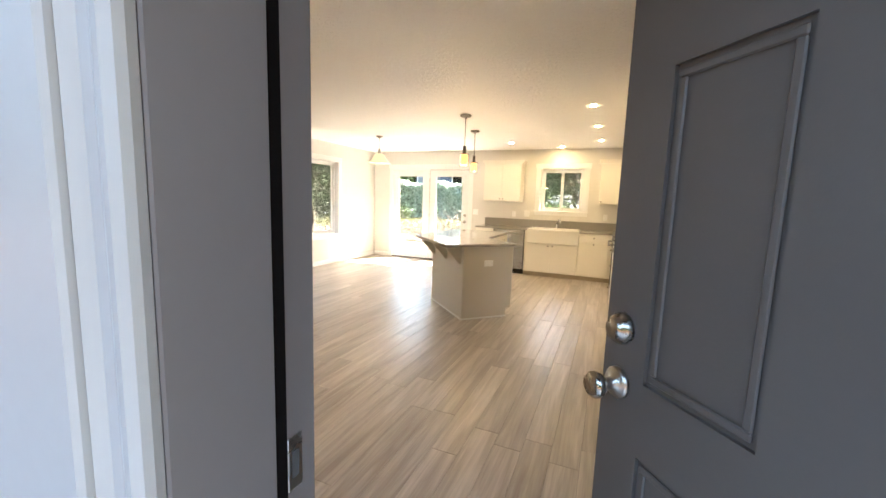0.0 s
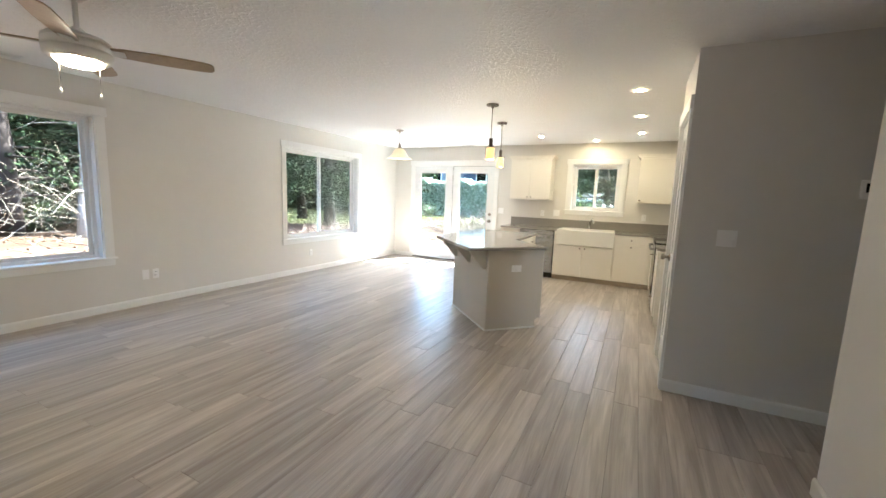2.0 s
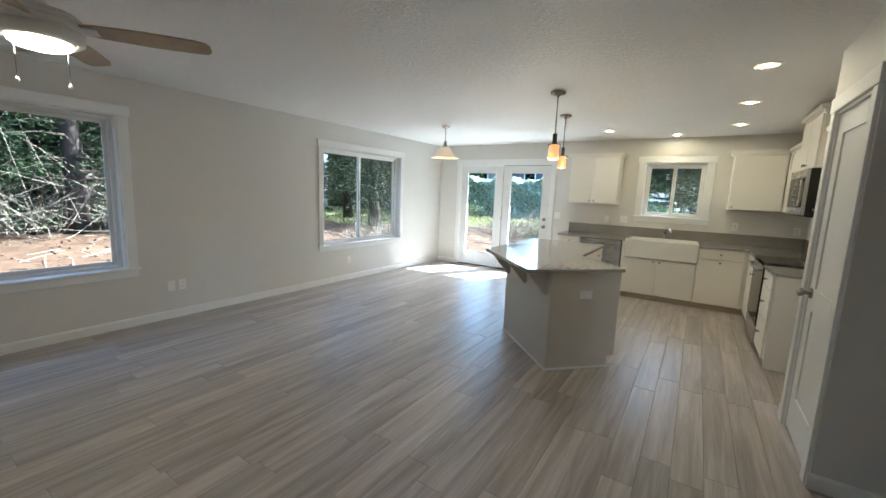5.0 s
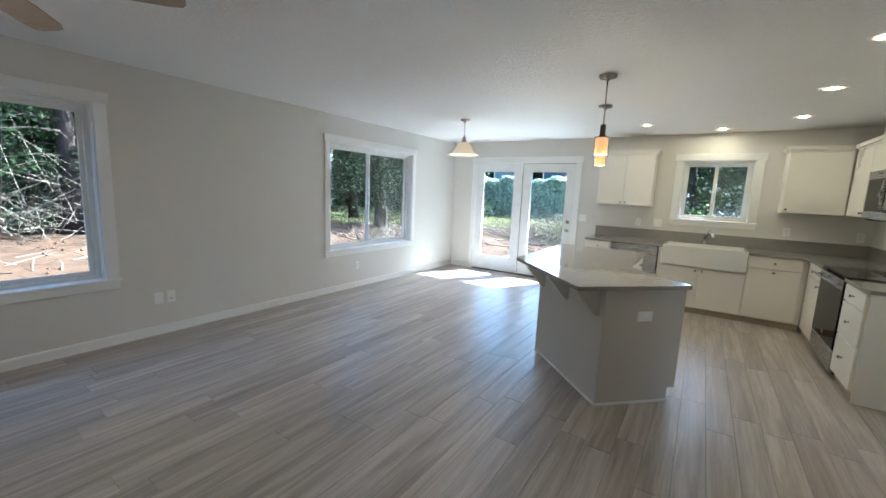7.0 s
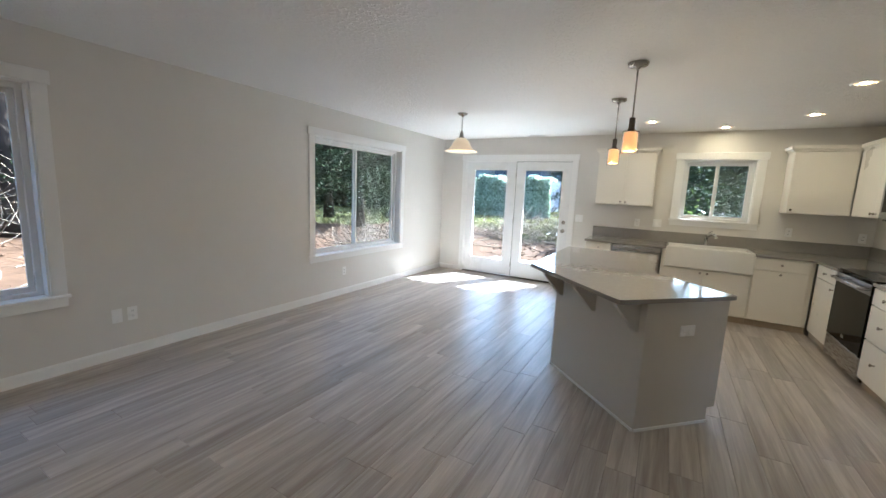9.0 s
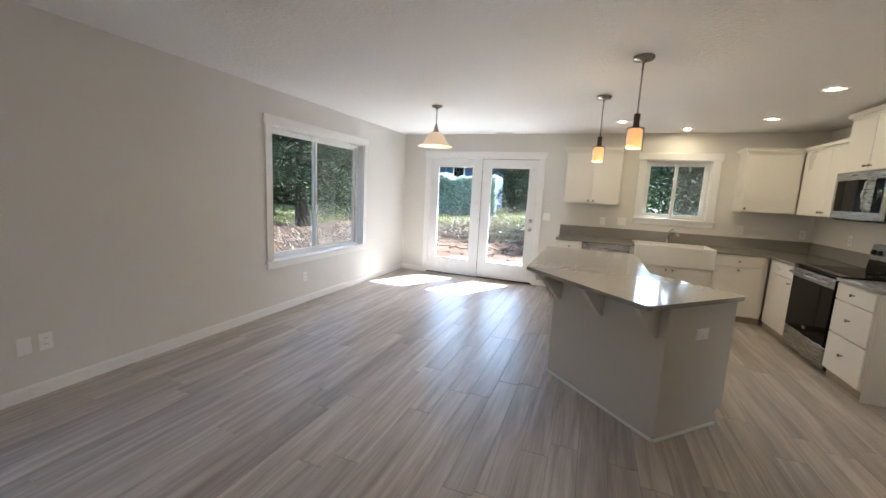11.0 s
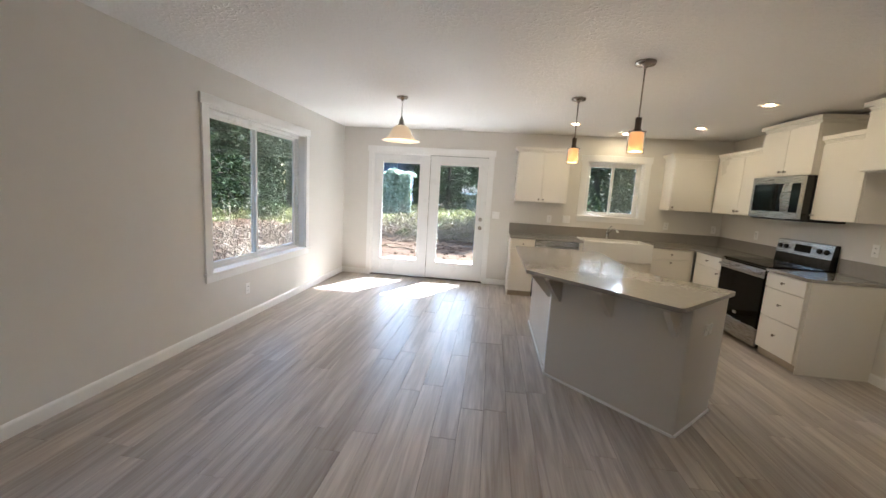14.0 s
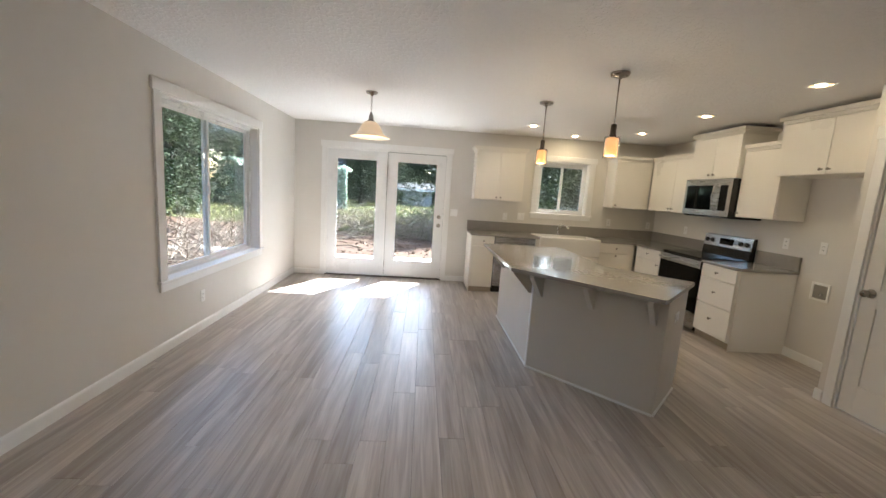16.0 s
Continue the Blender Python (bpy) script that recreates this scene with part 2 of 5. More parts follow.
def prism(bm, pts, z0, z1, m=None, bevel=0.0):
    """A flat outline (x, y) raised from z0 to z1."""
    low = [bm.verts.new((x, y, z0)) for x, y in pts]
    high = [bm.verts.new((x, y, z1)) for x, y in pts]
    k = len(pts)
    fs = [bm.faces.new(low[::-1]), bm.faces.new(high)]
    for i in range(k):
        fs.append(bm.faces.new((low[i], low[(i + 1) % k], high[(i + 1) % k], high[i])))
    vs = low + high
    if bevel:
        es = {e for f in fs[:2] for e in f.edges}
        out = bmesh.ops.bevel(bm, geom=list(es), offset=bevel, segments=2, affect='EDGES', profile=0.5)
        vs = list({v for f in out["faces"] for v in f.verts} | {v for v in vs if v.is_valid})
    if m:
        bmesh.ops.transform(bm, matrix=m, verts=[v for v in vs if v.is_valid])
    return vs


def lathe(bm, profile, seg=24, m=None):
    """A profile of (radius, height) turned about the z axis, then posed by m."""
    rings = []
    for r, z in profile:
        if r < 1e-5:
            rings.append([bm.verts.new((0, 0, z))])
        else:
            rings.append([bm.verts.new((r * math.cos(2 * math.pi * i / seg), r * math.sin(2 * math.pi * i / seg), z)) for i in range(seg)])
    for a, b in zip(rings, rings[1:]):
        for i in range(seg):
            j = (i + 1) % seg
            if len(a) == 1 and len(b) > 1:
                bm.faces.new((a[0], b[i], b[j]))
            elif len(b) == 1 and len(a) > 1:
                bm.faces.new((a[i], a[j], b[0]))
            elif len(a) > 1:
                bm.faces.new((a[i], a[j], b[j], b[i]))
    vs = [v for r in rings for v in r]
    if m:
        bmesh.ops.transform(bm, matrix=m, verts=vs)
    for f in bm.faces:
        f.smooth = True
    return vs


def tube(bm, pts, radii, seg=8, cap=True):
    """A round bar along points, with a radius at each."""
    pts = [Vector(p) for p in pts]
    if not hasattr(radii, "__len__"):
        radii = [radii] * len(pts)
    rings = []
    for i, p in enumerate(pts):
        d = (pts[min(i + 1, len(pts) - 1)] - pts[max(i - 1, 0)]).normalized()
        side = d.cross(Vector((0, 0, 1)))
        side = side.normalized() if side.length > 1e-3 else Vector((1, 0, 0))
        up = side.cross(d)
        rings.append([bm.verts.new(p + radii[i] * (math.cos(2 * math.pi * k / seg) * side + math.sin(2 * math.pi * k / seg) * up)) for k in range(seg)])
    for a, b in zip(rings, rings[1:]):
        for k in range(seg):
            f = bm.faces.new((a[k], a[(k + 1) % seg], b[(k + 1) % seg], b[k]))
            f.smooth = True
    if cap:
        bm.faces.new(rings[0][::-1]), bm.faces.new(rings[-1])


def as_mesh(name, bm, material):
    bmesh.ops.recalc_face_normals(bm, faces=bm.faces)
    me = bpy.data.meshes.new(name)
    bm.to_mesh(me)
    bm.free()
    me.materials.append(material)
    return me


def part(name, bm, material, parent, label=""):
    """ONE mesh object under a thing or under a part, built at its place in the world."""
    ob = new(name, as_mesh(name, bm, material))
    ob.parent = parent
    if parent.parent is None:
        ob.matrix_parent_inverse = parent.matrix_basis.inverted()
    return tagged(ob, label)


def thing(name, x, y, z, label, category, group="", kind=""):
    ob = new(name)
    ob.empty_display_size = 0.1
    ob.matrix_basis = pose(x, y, z)
    return tagged(ob, label, category, group, kind)


def solo(name, bm, material, label, category, group="", kind=""):
    return tagged(new(name, as_mesh(name, bm, material)), label, category, group, kind)


def B():
    return bmesh.new()


def box(x0, y0, z0, x1, y1, z1, bevel=0.0, seg=1):
    bm = B()
    quad_box(bm, x0, y0, z0, x1, y1, z1, bevel, None, seg)
    return bm


def turned(profile, m, seg=24):
    bm = B()
    lathe(bm, profile, seg, m)
    return bm


# ---- structure ----
XL, YB, XR, H = -5.042, 7.946, 0.912, 2.44
YF = 0.275                    # inner face of the front wall
PX, PY0, PY1 = 0.302, 3.543, 4.395   # pantry block
HX, HY = 3.2, 2.683           # hall end, hall corner


def wall(name, axis, plane, out, a0, a1, openings, label, z0=0.0, z1=H):
    """A wall in the plane x or y = plane, as thick as out says, with openings (a0, z0, a1, z1) through it."""
    As = sorted({a0, a1, *[o[0] for o in openings], *[o[2] for o in openings]})
    Zs = sorted({z0, z1, *[max(o[1], z0) for o in openings], *[o[3] for o in openings]})
    solid = {}
    for i in range(len(As) - 1):
        for j in range(len(Zs) - 1):
            ca, cz = (As[i] + As[i + 1]) / 2, (Zs[j] + Zs[j + 1]) / 2
            solid[i, j] = not any(o[0] < ca < o[2] and o[1] < cz < o[3] for o in openings)
    bm = B()

    def P(a, z, d):
        return bm.verts.new((plane + d, a, z) if axis == "x" else (a, plane + d, z))
    for (i, j), s in solid.items():
        if not s:
            continue
        A0, A1, Z0, Z1 = As[i], As[i + 1], Zs[j], Zs[j + 1]
        for d in (0, out):
            bm.faces.new((P(A0, Z0, d), P(A1, Z0, d), P(A1, Z1, d), P(A0, Z1, d)))
        for di, dj, e in ((-1, 0, (A0, Z0, A0, Z1)), (1, 0, (A1, Z0, A1, Z1)), (0, -1, (A0, Z0, A1, Z0)), (0, 1, (A0, Z1, A1, Z1))):
            if not solid.get((i + di, j + dj), False):
                bm.faces.new((P(e[0], e[1], 0), P(e[2], e[3], 0), P(e[2], e[3], out), P(e[0], e[1], out)))
    bmesh.ops.remove_doubles(bm, verts=bm.verts, dist=1e-5)
    return solo(name, bm, M_WALL, label, "wall", kind="structure")


W1, W2 = (0.59, 0.60, 2.37, 2.08), (4.80, 0.60, 6.58, 2.08)   # side windows
W3 = (-1.125, 1.225, -0.29, 2.065)                             # window over the sink
FD = (-4.545, 0.0, -2.625, 2.06)                               # glazed patio doors
ED = (-0.175, 0.0, 0.69, 2.06)                                 # entrance
PD = (3.632, 0.0, 4.262, 2.05)                                 # pantry door

wall_left = wall("wall_left", "x", XL, -0.16, YF - 0.16, YB + 0.16, [W1, W2], "plain greige painted wall with two wide windows")
wall_back = wall("wall_back", "y", YB, 0.16, XL, XR, [FD, W3], "greige painted wall with patio doors and a sink window")
wall_right = wall("wall_right", "x", XR, 0.12, PY1 + 0.09, YB + 0.16, [], "greige painted kitchen wall behind the stove")
wall_front = wall("wall_front", "y", YF, -0.172, XL, XR, [ED], "greige painted wall with the entrance doorway")
wall_entry = wall("wall_entry", "x", XR + 0.012, 0.12, YF - 0.16, HY, [], "greige painted wall beside the entrance door")
wall_hall_near = wall("wall_hall_near", "y", HY, -0.12, XR + 0.132, HX, [], "greige painted hallway wall")
wall_hall_end = wall("wall_hall_end", "x", HX, 0.12, HY - 0.12, PY0 + 0.1, [], "greige painted wall closing the hallway")
wall_pantry_front = wall("wall_pantry_front", "y", PY0, 0.09, PX, HX, [], "greige painted wall with a light switch")
wall_pantry_side = wall("wall_pantry_side", "x", PX, 0.09, PY0 + 0.09, PY1, [PD], "greige painted wall around the pantry door")
wall_alcove = wall("wall_alcove", "y", PY1, -0.09, PX + 0.09, XR + 0.12, [], "greige painted side of the refrigerator alcove")

ceiling = solo("ceiling", box(XL - 0.16, YF - 0.16, H, HX + 0.12, YB + 0.16, H + 0.14), M_CEIL, "white knockdown textured plaster ceiling", "ceiling", kind="structure")
roof = solo("roof", box(XL - 0.8, -1.1, H + 0.16, HX + 0.6, YB + 1.45, H + 0.30), M_ROOF, "plain roof slab with deep eaves", "roof", kind="structure")


def baseboard(name, x0, y0, x1, y1, nx, ny):
    """A painted board with an eased top edge; (nx, ny) points into the room."""
    L = math.hypot(x1 - x0, y1 - y0)
    ang = math.atan2(y1 - y0, x1 - x0)
    s = 1 if -math.sin(ang) * nx + math.cos(ang) * ny > 0 else -1
    bm = B()
    prof = [(0, 0.0), (0.013, 0.0), (0.013, 0.072), (0.009, 0.082), (0.004, 0.088), (0, 0.088)]
    ends = [[bm.verts.new((u, s * d, z)) for d, z in prof] for u in (0, L)]
    k = len(prof)
    for i in range(k):
        bm.faces.new((ends[0][i], ends[0][(i + 1) % k], ends[1][(i + 1) % k], ends[1][i]))
    bm.faces.new(ends[0][::-1]), bm.faces.new(ends[1])
    bmesh.ops.transform(bm, matrix=Matrix.Translation((x0, y0, 0.001)) @ Matrix.Rotation(ang, 4, 'Z'), verts=bm.verts)
    return solo(name, bm, M_TRIM, "white painted wooden baseboard along the wall", "baseboard", "baseboards", "structure")


baseboard("baseboard", XL, YF, XL, YB, 1, 0)
baseboard("baseboard", XL + 0.013, YB, -4.62, YB, 0, -1)
baseboard("baseboard", -2.55, YB, -2.225, YB, 0, -1)
baseboard("baseboard", XR, PY1, XR, 5.325, -1, 0)
baseboard("baseboard", PX, PY1 + 0.0, XR - 0.013, PY1 + 0.0, 0, 1)
baseboard("baseboard", PX, 4.347, PX, PY1 + 0.013, -1, 0)
baseboard("baseboard", PX - 0.013, PY0, HX, PY0, 0, -1)
baseboard("baseboard", XR + 0.012, YF, XR + 0.012, HY + 0.013, -1, 0)
baseboard("baseboard", XR + 0.025, HY, HX, HY, 0, 1)
baseboard("baseboard", XL + 0.013, YF, -0.37, YF, 0, 1)


# ---- windows and doors ----
def local(axis, plane, into):
    """A frame on a wall: u along it, v up, w into the room."""
    if axis == "x":
        return lambda u, v, w: (plane + into * w, u, v)
    return lambda u, v, w: (u, plane + into * w, v)


def slab(bm, P, u0, v0, w0, u1, v1, w1, bevel=0.0):
    a, b = P(u0, v0, w0), P(u1, v1, w1)
    lo, hi = [min(p, q) for p, q in zip(a, b)], [max(p, q) for p, q in zip(a, b)]
    quad_box(bm, *lo, *hi, bevel)


def slab_bm(P, *a):
    bm = B()
    slab(bm, P, *a)
    return bm


def ring(bm, P, u0, v0, u1, v1, wid, w0, w1, bevel=0.002):
    slab(bm, P, u0, v0, w0, u0 + wid, v1, w1, bevel)
    slab(bm, P, u1 - wid, v0, w0, u1, v1, w1, bevel)
    slab(bm, P, u0 + wid, v0, w0, u1 - wid, v0 + wid, w1, bevel)
    slab(bm, P, u0 + wid, v1 - wid, w0, u1 - wid, v1, w1, bevel)


def pane(P, u0, v0, u1, v1, w, parent):
    bm = B()
    slab(bm, P, u0, v0, w - 0.003, u1, v1, w + 0.003)
    ob = part("pane", bm, M_GLASS, parent, "clear window glass")
    ob.visible_shadow = False
    return ob


def casing(P, o, parent, sill=True, side=0.088):
    """Flat painted casing: head with ears, sides, and a sill with an apron."""
    u0, v0, u1, v1 = o
    part("head_casing", slab_bm(P, u0 - side - 0.018, v1, 0.0, u1 + side + 0.018, v1 + 0.092, 0.022, 0.003), M_TRIM, parent)
    low = v0 if sill else 0.001
    part("side_casing", slab_bm(P, u0 - side, low, 0.0, u0, v1, 0.018, 0.002), M_TRIM, parent)
    part("side_casing", slab_bm(P, u1, low, 0.0, u1 + side, v1, 0.018, 0.002), M_TRIM, parent)
    if sill:
        part("window_sill", slab_bm(P, u0 - side - 0.018, v0 - 0.018, -0.148, u1 + side + 0.018, v0 + 0.004, 0.032, 0.004), M_TRIM, parent)
        part("apron", slab_bm(P, u0 - side, v0 - 0.086, 0.0, u1 + side, v0 - 0.019, 0.016, 0.002), M_TRIM, parent)


def jamb_liner(P, o, parent, depth=0.155, th=0.012, bottom=False):
    u0, v0, u1, v1 = o
    bm = B()
    slab(bm, P, u0 - 0.001, v0, -depth, u0 + th, v1, 0.001)
    slab(bm, P, u1 - th, v0, -depth, u1 + 0.001, v1, 0.001)
    slab(bm, P, u0 + th, v1 - th, -depth, u1 - th, v1 + 0.001, 0.001)
    part("jamb_liner", bm, M_TRIM, parent)


def slider(name, axis, plane, into, o, label, mid, near_first, screen=True):
    """A white vinyl two-light sliding window with its casing."""
    P = local(axis, plane, into)
    c = P((o[0] + o[2]) / 2, o[1], 0)
    t = thing(name, *c, label, "window", kind="structure")
    casing(P, o, t)
    jamb_liner(P, o, t)
    u0, v0, u1, v1 = o[0] + 0.012, o[1] + 0.0, o[2] - 0.012, o[3] - 0.012
    bm = B()
    ring(bm, P, u0, v0, u1, v1, 0.036, -0.15, -0.085)
    part("window_frame", bm, M_VINYL, t)
    inner, outer = -0.105, -0.13
    wa, wb = (inner, outer) if near_first else (outer, inner)
    for a, b, w in ((u0 + 0.034, mid + 0.028, wa), (mid - 0.022, u1 - 0.034, wb)):
        bm = B()
        ring(bm, P, a, v0 + 0.034, b, v1 - 0.034, 0.034, w - 0.011, w + 0.012)
        s = part("sash", bm, M_VINYL, t)
        pane(P, a + 0.03, v0 + 0.064, b - 0.03, v1 - 0.064, w, s)
    if screen:
        a, b = mid + 0.012, u1 - 0.036
        bm = B()
        ring(bm, P, a, v0 + 0.03, b, v1 - 0.036, 0.016, -0.149, -0.142, 0.001)
        fr = part("screen_frame", bm, M_VINYL, t)
        part("insect_screen", slab_bm(P, a + 0.014, v0 + 0.044, -0.1465, b - 0.014, v1 - 0.05, -0.1455), M_SCREEN, fr, "fine grey insect screen")
    latch = B()
    slab(latch, P, mid - 0.012, (v0 + v1) / 2 - 0.04, inner + 0.012, mid + 0.014, (v0 + v1) / 2 + 0.04, inner + 0.03, 0.005)
    part("latch", latch, M_VINYL, t)
    return t


slider("window_1", "x", XL, 1, W1, "white vinyl sliding window facing the brush", 1.45, True, False)
slider("window_2", "x", XL, 1, W2, "white vinyl sliding window facing the firs", 5.63, True)
slider("window_3", "y", YB, -1, W3, "small white vinyl sliding window above the sink", -0.715, False)


def knob_set(P, u, v, w0, parent, sign=1, m=M_NICKEL, ball=True, k=1.0):
    """A round rose with a knob, or a deadbolt cylinder, standing out of a door face."""
    o = Vector(P(u, v, w0))
    d = Vector(P(u, v, w0 + sign)) - o
    rot = d.to_track_quat('Z', 'Y').to_matrix().to_4x4()
    prof = [(0, 0), (0.033, 0), (0.033, 0.006), (0.028, 0.012), (0.013, 0.016), (0.012, 0.034), (0.020, 0.040), (0.027, 0.052), (0.027, 0.060), (0.022, 0.068), (0, 0.070)] if ball else \
        [(0, 0), (0.032, 0), (0.032, 0.008), (0.024, 0.022), (0.021, 0.024), (0.021, 0.026), (0, 0.027)]
    return part("knob" if ball else "deadbolt", turned([(r * k, z * k) for r, z in prof], Matrix.Translation(o) @ rot), m, parent, "satin nickel " + ("round knob" if ball else "deadbolt"))


# glazed patio doors in the back wall
P = local("y", YB, -1)
patio = thing("door_1", -3.585, YB, 0, "pair of white full-glass patio doors in white casing", "door", kind="structure")
casing(P, (FD[0], 0.0, FD[2], FD[3]), patio, sill=False, side=0.07)
jamb_liner(P, FD, patio, 0.155, 0.022)
part("threshold", slab_bm(P, FD[0], 0.0005, -0.155, FD[2], 0.02, 0.006, 0.004), M_BRONZE, patio, "dark bronze threshold")
for u0, u1, g0, g1 in ((-4.522, -3.588, -4.378, -3.748), (-3.582, -2.648, -3.425, -2.79)):
    bm = B()
    v0, v1, gz0, gz1 = 0.028, 2.032, 0.29, 1.895
    slab(bm, P, u0, v0, -0.052, g0, v1, -0.008, 0.002)
    slab(bm, P, g1, v0, -0.052, u1, v1, -0.008, 0.002)
    slab(bm, P, g0, v0, -0.052, g1, gz0, -0.008, 0.0)
    slab(bm, P, g0, gz1, -0.052, g1, v1, -0.008, 0.0)
    leaf = part("door_leaf", bm, M_VINYL, patio, "white steel door leaf")
    bm = B()
    ring(bm, P, g0 - 0.012, gz0 - 0.012, g1 + 0.012, gz1 + 0.012, 0.020, -0.010, -0.002, 0.003)
    part("glass_stop", bm, M_VINYL, leaf)
    pane(P, g0 - 0.004, gz0 - 0.004, g1 + 0.004, gz1 + 0.004, -0.03, leaf)
part("mullion", slab_bm(P, -3.602, 0.02, -0.006, -3.585, 2.036, 0.010, 0.002), M_TRIM, patio)
for z in (0.25, 1.02, 1.80):
    part("hinge", slab_bm(P, -3.586, z - 0.045, -0.006, -3.576, z + 0.045, 0.014, 0.003), M_NICKEL, patio, "satin nickel hinge")
# Dark strips that paint the shaded gap lines round and under the right leaf.
for b in ((-3.580, 2.0325, -2.650, 2.0375), (-3.5848, 0.03, -3.5802, 2.032), (-2.6475, 0.03, -2.6465, 2.032)):
    part("seal_and_gap_strip", slab_bm(P, b[0], b[1], -0.045, b[2], b[3], -0.0065), M_RUBBER, patio, "dark strip painting the shaded gap round the door leaf")
part("door_gap_shade", slab_bm(P, -3.580, 0.0205, -0.045, -2.650, 0.0275, -0.009), M_RUBBER, patio, "dark strip painting the shaded gap under the door leaf")
knob_set(P, -2.718, 1.052, -0.008, patio, 1, M_NICKEL, False)
knob_set(P, -2.718, 0.913, -0.008, patio)

# pantry door, two recessed panels, closed
P = local("x", PX, -1)
pantry = thing("door_2", PX, 3.95, 0, "white two-panel pantry door, closed, in white casing", "door", kind="structure")
casing(P, PD, pantry, sill=False, side=0.072)
jamb_liner(P, PD, pantry, 0.089, 0.016)
bm = B()
u0, u1, st = PD[0] + 0.019, PD[2] - 0.019, 0.105
slab(bm, P, u0, 0.012, -0.045, u0 + st, 2.03, -0.010, 0.0015)
slab(bm, P, u1 - st, 0.012, -0.045, u1, 2.03, -0.010, 0.0015)
for a, b in ((0.012, 0.24), (0.83, 0.97), (1.91, 2.03)):
    slab(bm, P, u0 + st, a, -0.045, u1 - st, b, -0.010, 0.0)
leaf = part("door_leaf", bm, M_TRIM, pantry, "white painted door leaf")
for a, b in ((0.24, 0.83), (0.97, 1.91)):
    part("panel", slab_bm(P, u0 + st - 0.004, a - 0.004, -0.040, u1 - st + 0.004, b + 0.004, -0.020, 0.003), M_TRIM, leaf)
knob_set(P, 4.185, 0.935, -0.010, pantry)
for z in (0.30, 1.05, 1.88):
    part("hinge", slab_bm(P, u0 - 0.008, z - 0.045, -0.012, u0 + 0.006, z + 0.045, 0.006, 0.003), M_NICKEL, pantry, "satin nickel hinge")

# entrance: frame in the front wall and a grey six-panel door standing open
P = local("y", YF, 1)
entry = thing("door_3", 0.2, YF, 0, "grey six-panel entrance door standing open in its frame", "door", kind="structure")
for s, e, d in ((ED[0], 1, 0.07), (ED[2], -1, 0.032)):
    bm = B()
    slab(bm, P, s, 0.0, -0.186, s + e * d, ED[3], -0.080, 0.002)
    slab(bm, P, s, 0.0, -0.0565, s + e * (d - 0.016), ED[3], -0.005, 0.003)
    part("jamb", bm, M_EXT, entry, "grey-white painted door jamb")
    part("seal_and_gap_strip", slab_bm(P, s, 0.0, -0.0795, s + e * (d - 0.006), ED[3], -0.057, 0.004), M_RUBBER, entry, "black rubber weatherstrip")
    part("side_casing", slab_bm(P, s - e * 0.085, 0.0, 0.0, s + e * 0.006, ED[3], 0.018, 0.002), M_TRIM, entry)
    bm = B()
    prism(bm, [(s + e * a, YF + b) for a, b in ((0.068, -0.187), (0.072, -0.196), (0.071, -0.203), (0.064, -0.208), (0.056, -0.207), (0.046, -0.203), (0.034, -0.204), (0.026, -0.212), (0.024, -0.187))][::e], 0.0, ED[3])
    part("brickmould", bm, M_OUT, entry, "pale grey outside brick mould")
    part("outer_trim", slab_bm(P, s - e * 0.20, 0.0, -0.220, s + e * 0.023, ED[3], -0.178, 0.004), M_OUT, entry, "pale grey outside corner trim")
part("head_jamb", slab_bm(P, ED[0], ED[3] - 0.03, -0.175, ED[2], ED[3] + 0.001, 0.012, 0.003), M_EXT, entry)
part("head_casing", slab_bm(P, ED[0] - 0.10, ED[3], 0.0, ED[2] + 0.10, ED[3] + 0.092, 0.022, 0.003), M_TRIM, entry)
part("threshold", slab_bm(P, ED[0] + 0.048, 0.0005, -0.175, ED[2] - 0.048, 0.022, 0.0, 0.005), M_NICKEL, entry, "metal threshold")
strike = part("strike_plate", slab_bm(P, ED[0] + 0.0535, 1.05, -0.052, ED[0] + 0.0560, 1.115, -0.030, 0.001), M_NICKEL, entry, "nickel strike plate")
part("latch_hole", slab_bm(P, ED[0] + 0.0545, 1.065, -0.047, ED[0] + 0.0565, 1.098, -0.036), M_SLOT, strike)

# the leaf is drawn closed along +u from its hinge, then swung open
HINGE, SWING, LW, LT = (0.649, 0.1145), 128.0, 0.697, 0.044
DM = pose(HINGE[0], HINGE[1], 0, 0, 0, SWING)


def leaf_box(bm, u0, v0, w0, u1, v1, w1, bevel=0.0):
    quad_box(bm, u0, w0, v0, u1, w1, v1, bevel, DM)


cols = ((0.100, 0.272), (0.432, 0.604))
rows_z = ((0.22, 0.985), (1.108, 1.588), (1.674, 1.93))
us = [0, *[c for p in cols for c in p], LW]
zs = [0.02, *[c for p in rows_z for c in p], 2.03]
bm = B()
for i in range(5):
    for j in range(7):
        hole = i % 2 == 1 and j % 2 == 1
        if not hole:
            leaf_box(bm, us[i], zs[j], -LT / 2, us[i + 1], zs[j + 1], LT / 2)
bmesh.ops.remove_doubles(bm, verts=bm.verts, dist=1e-4)
leaf = part("door_leaf", bm, M_DOOR, entry, "dark grey painted door leaf")
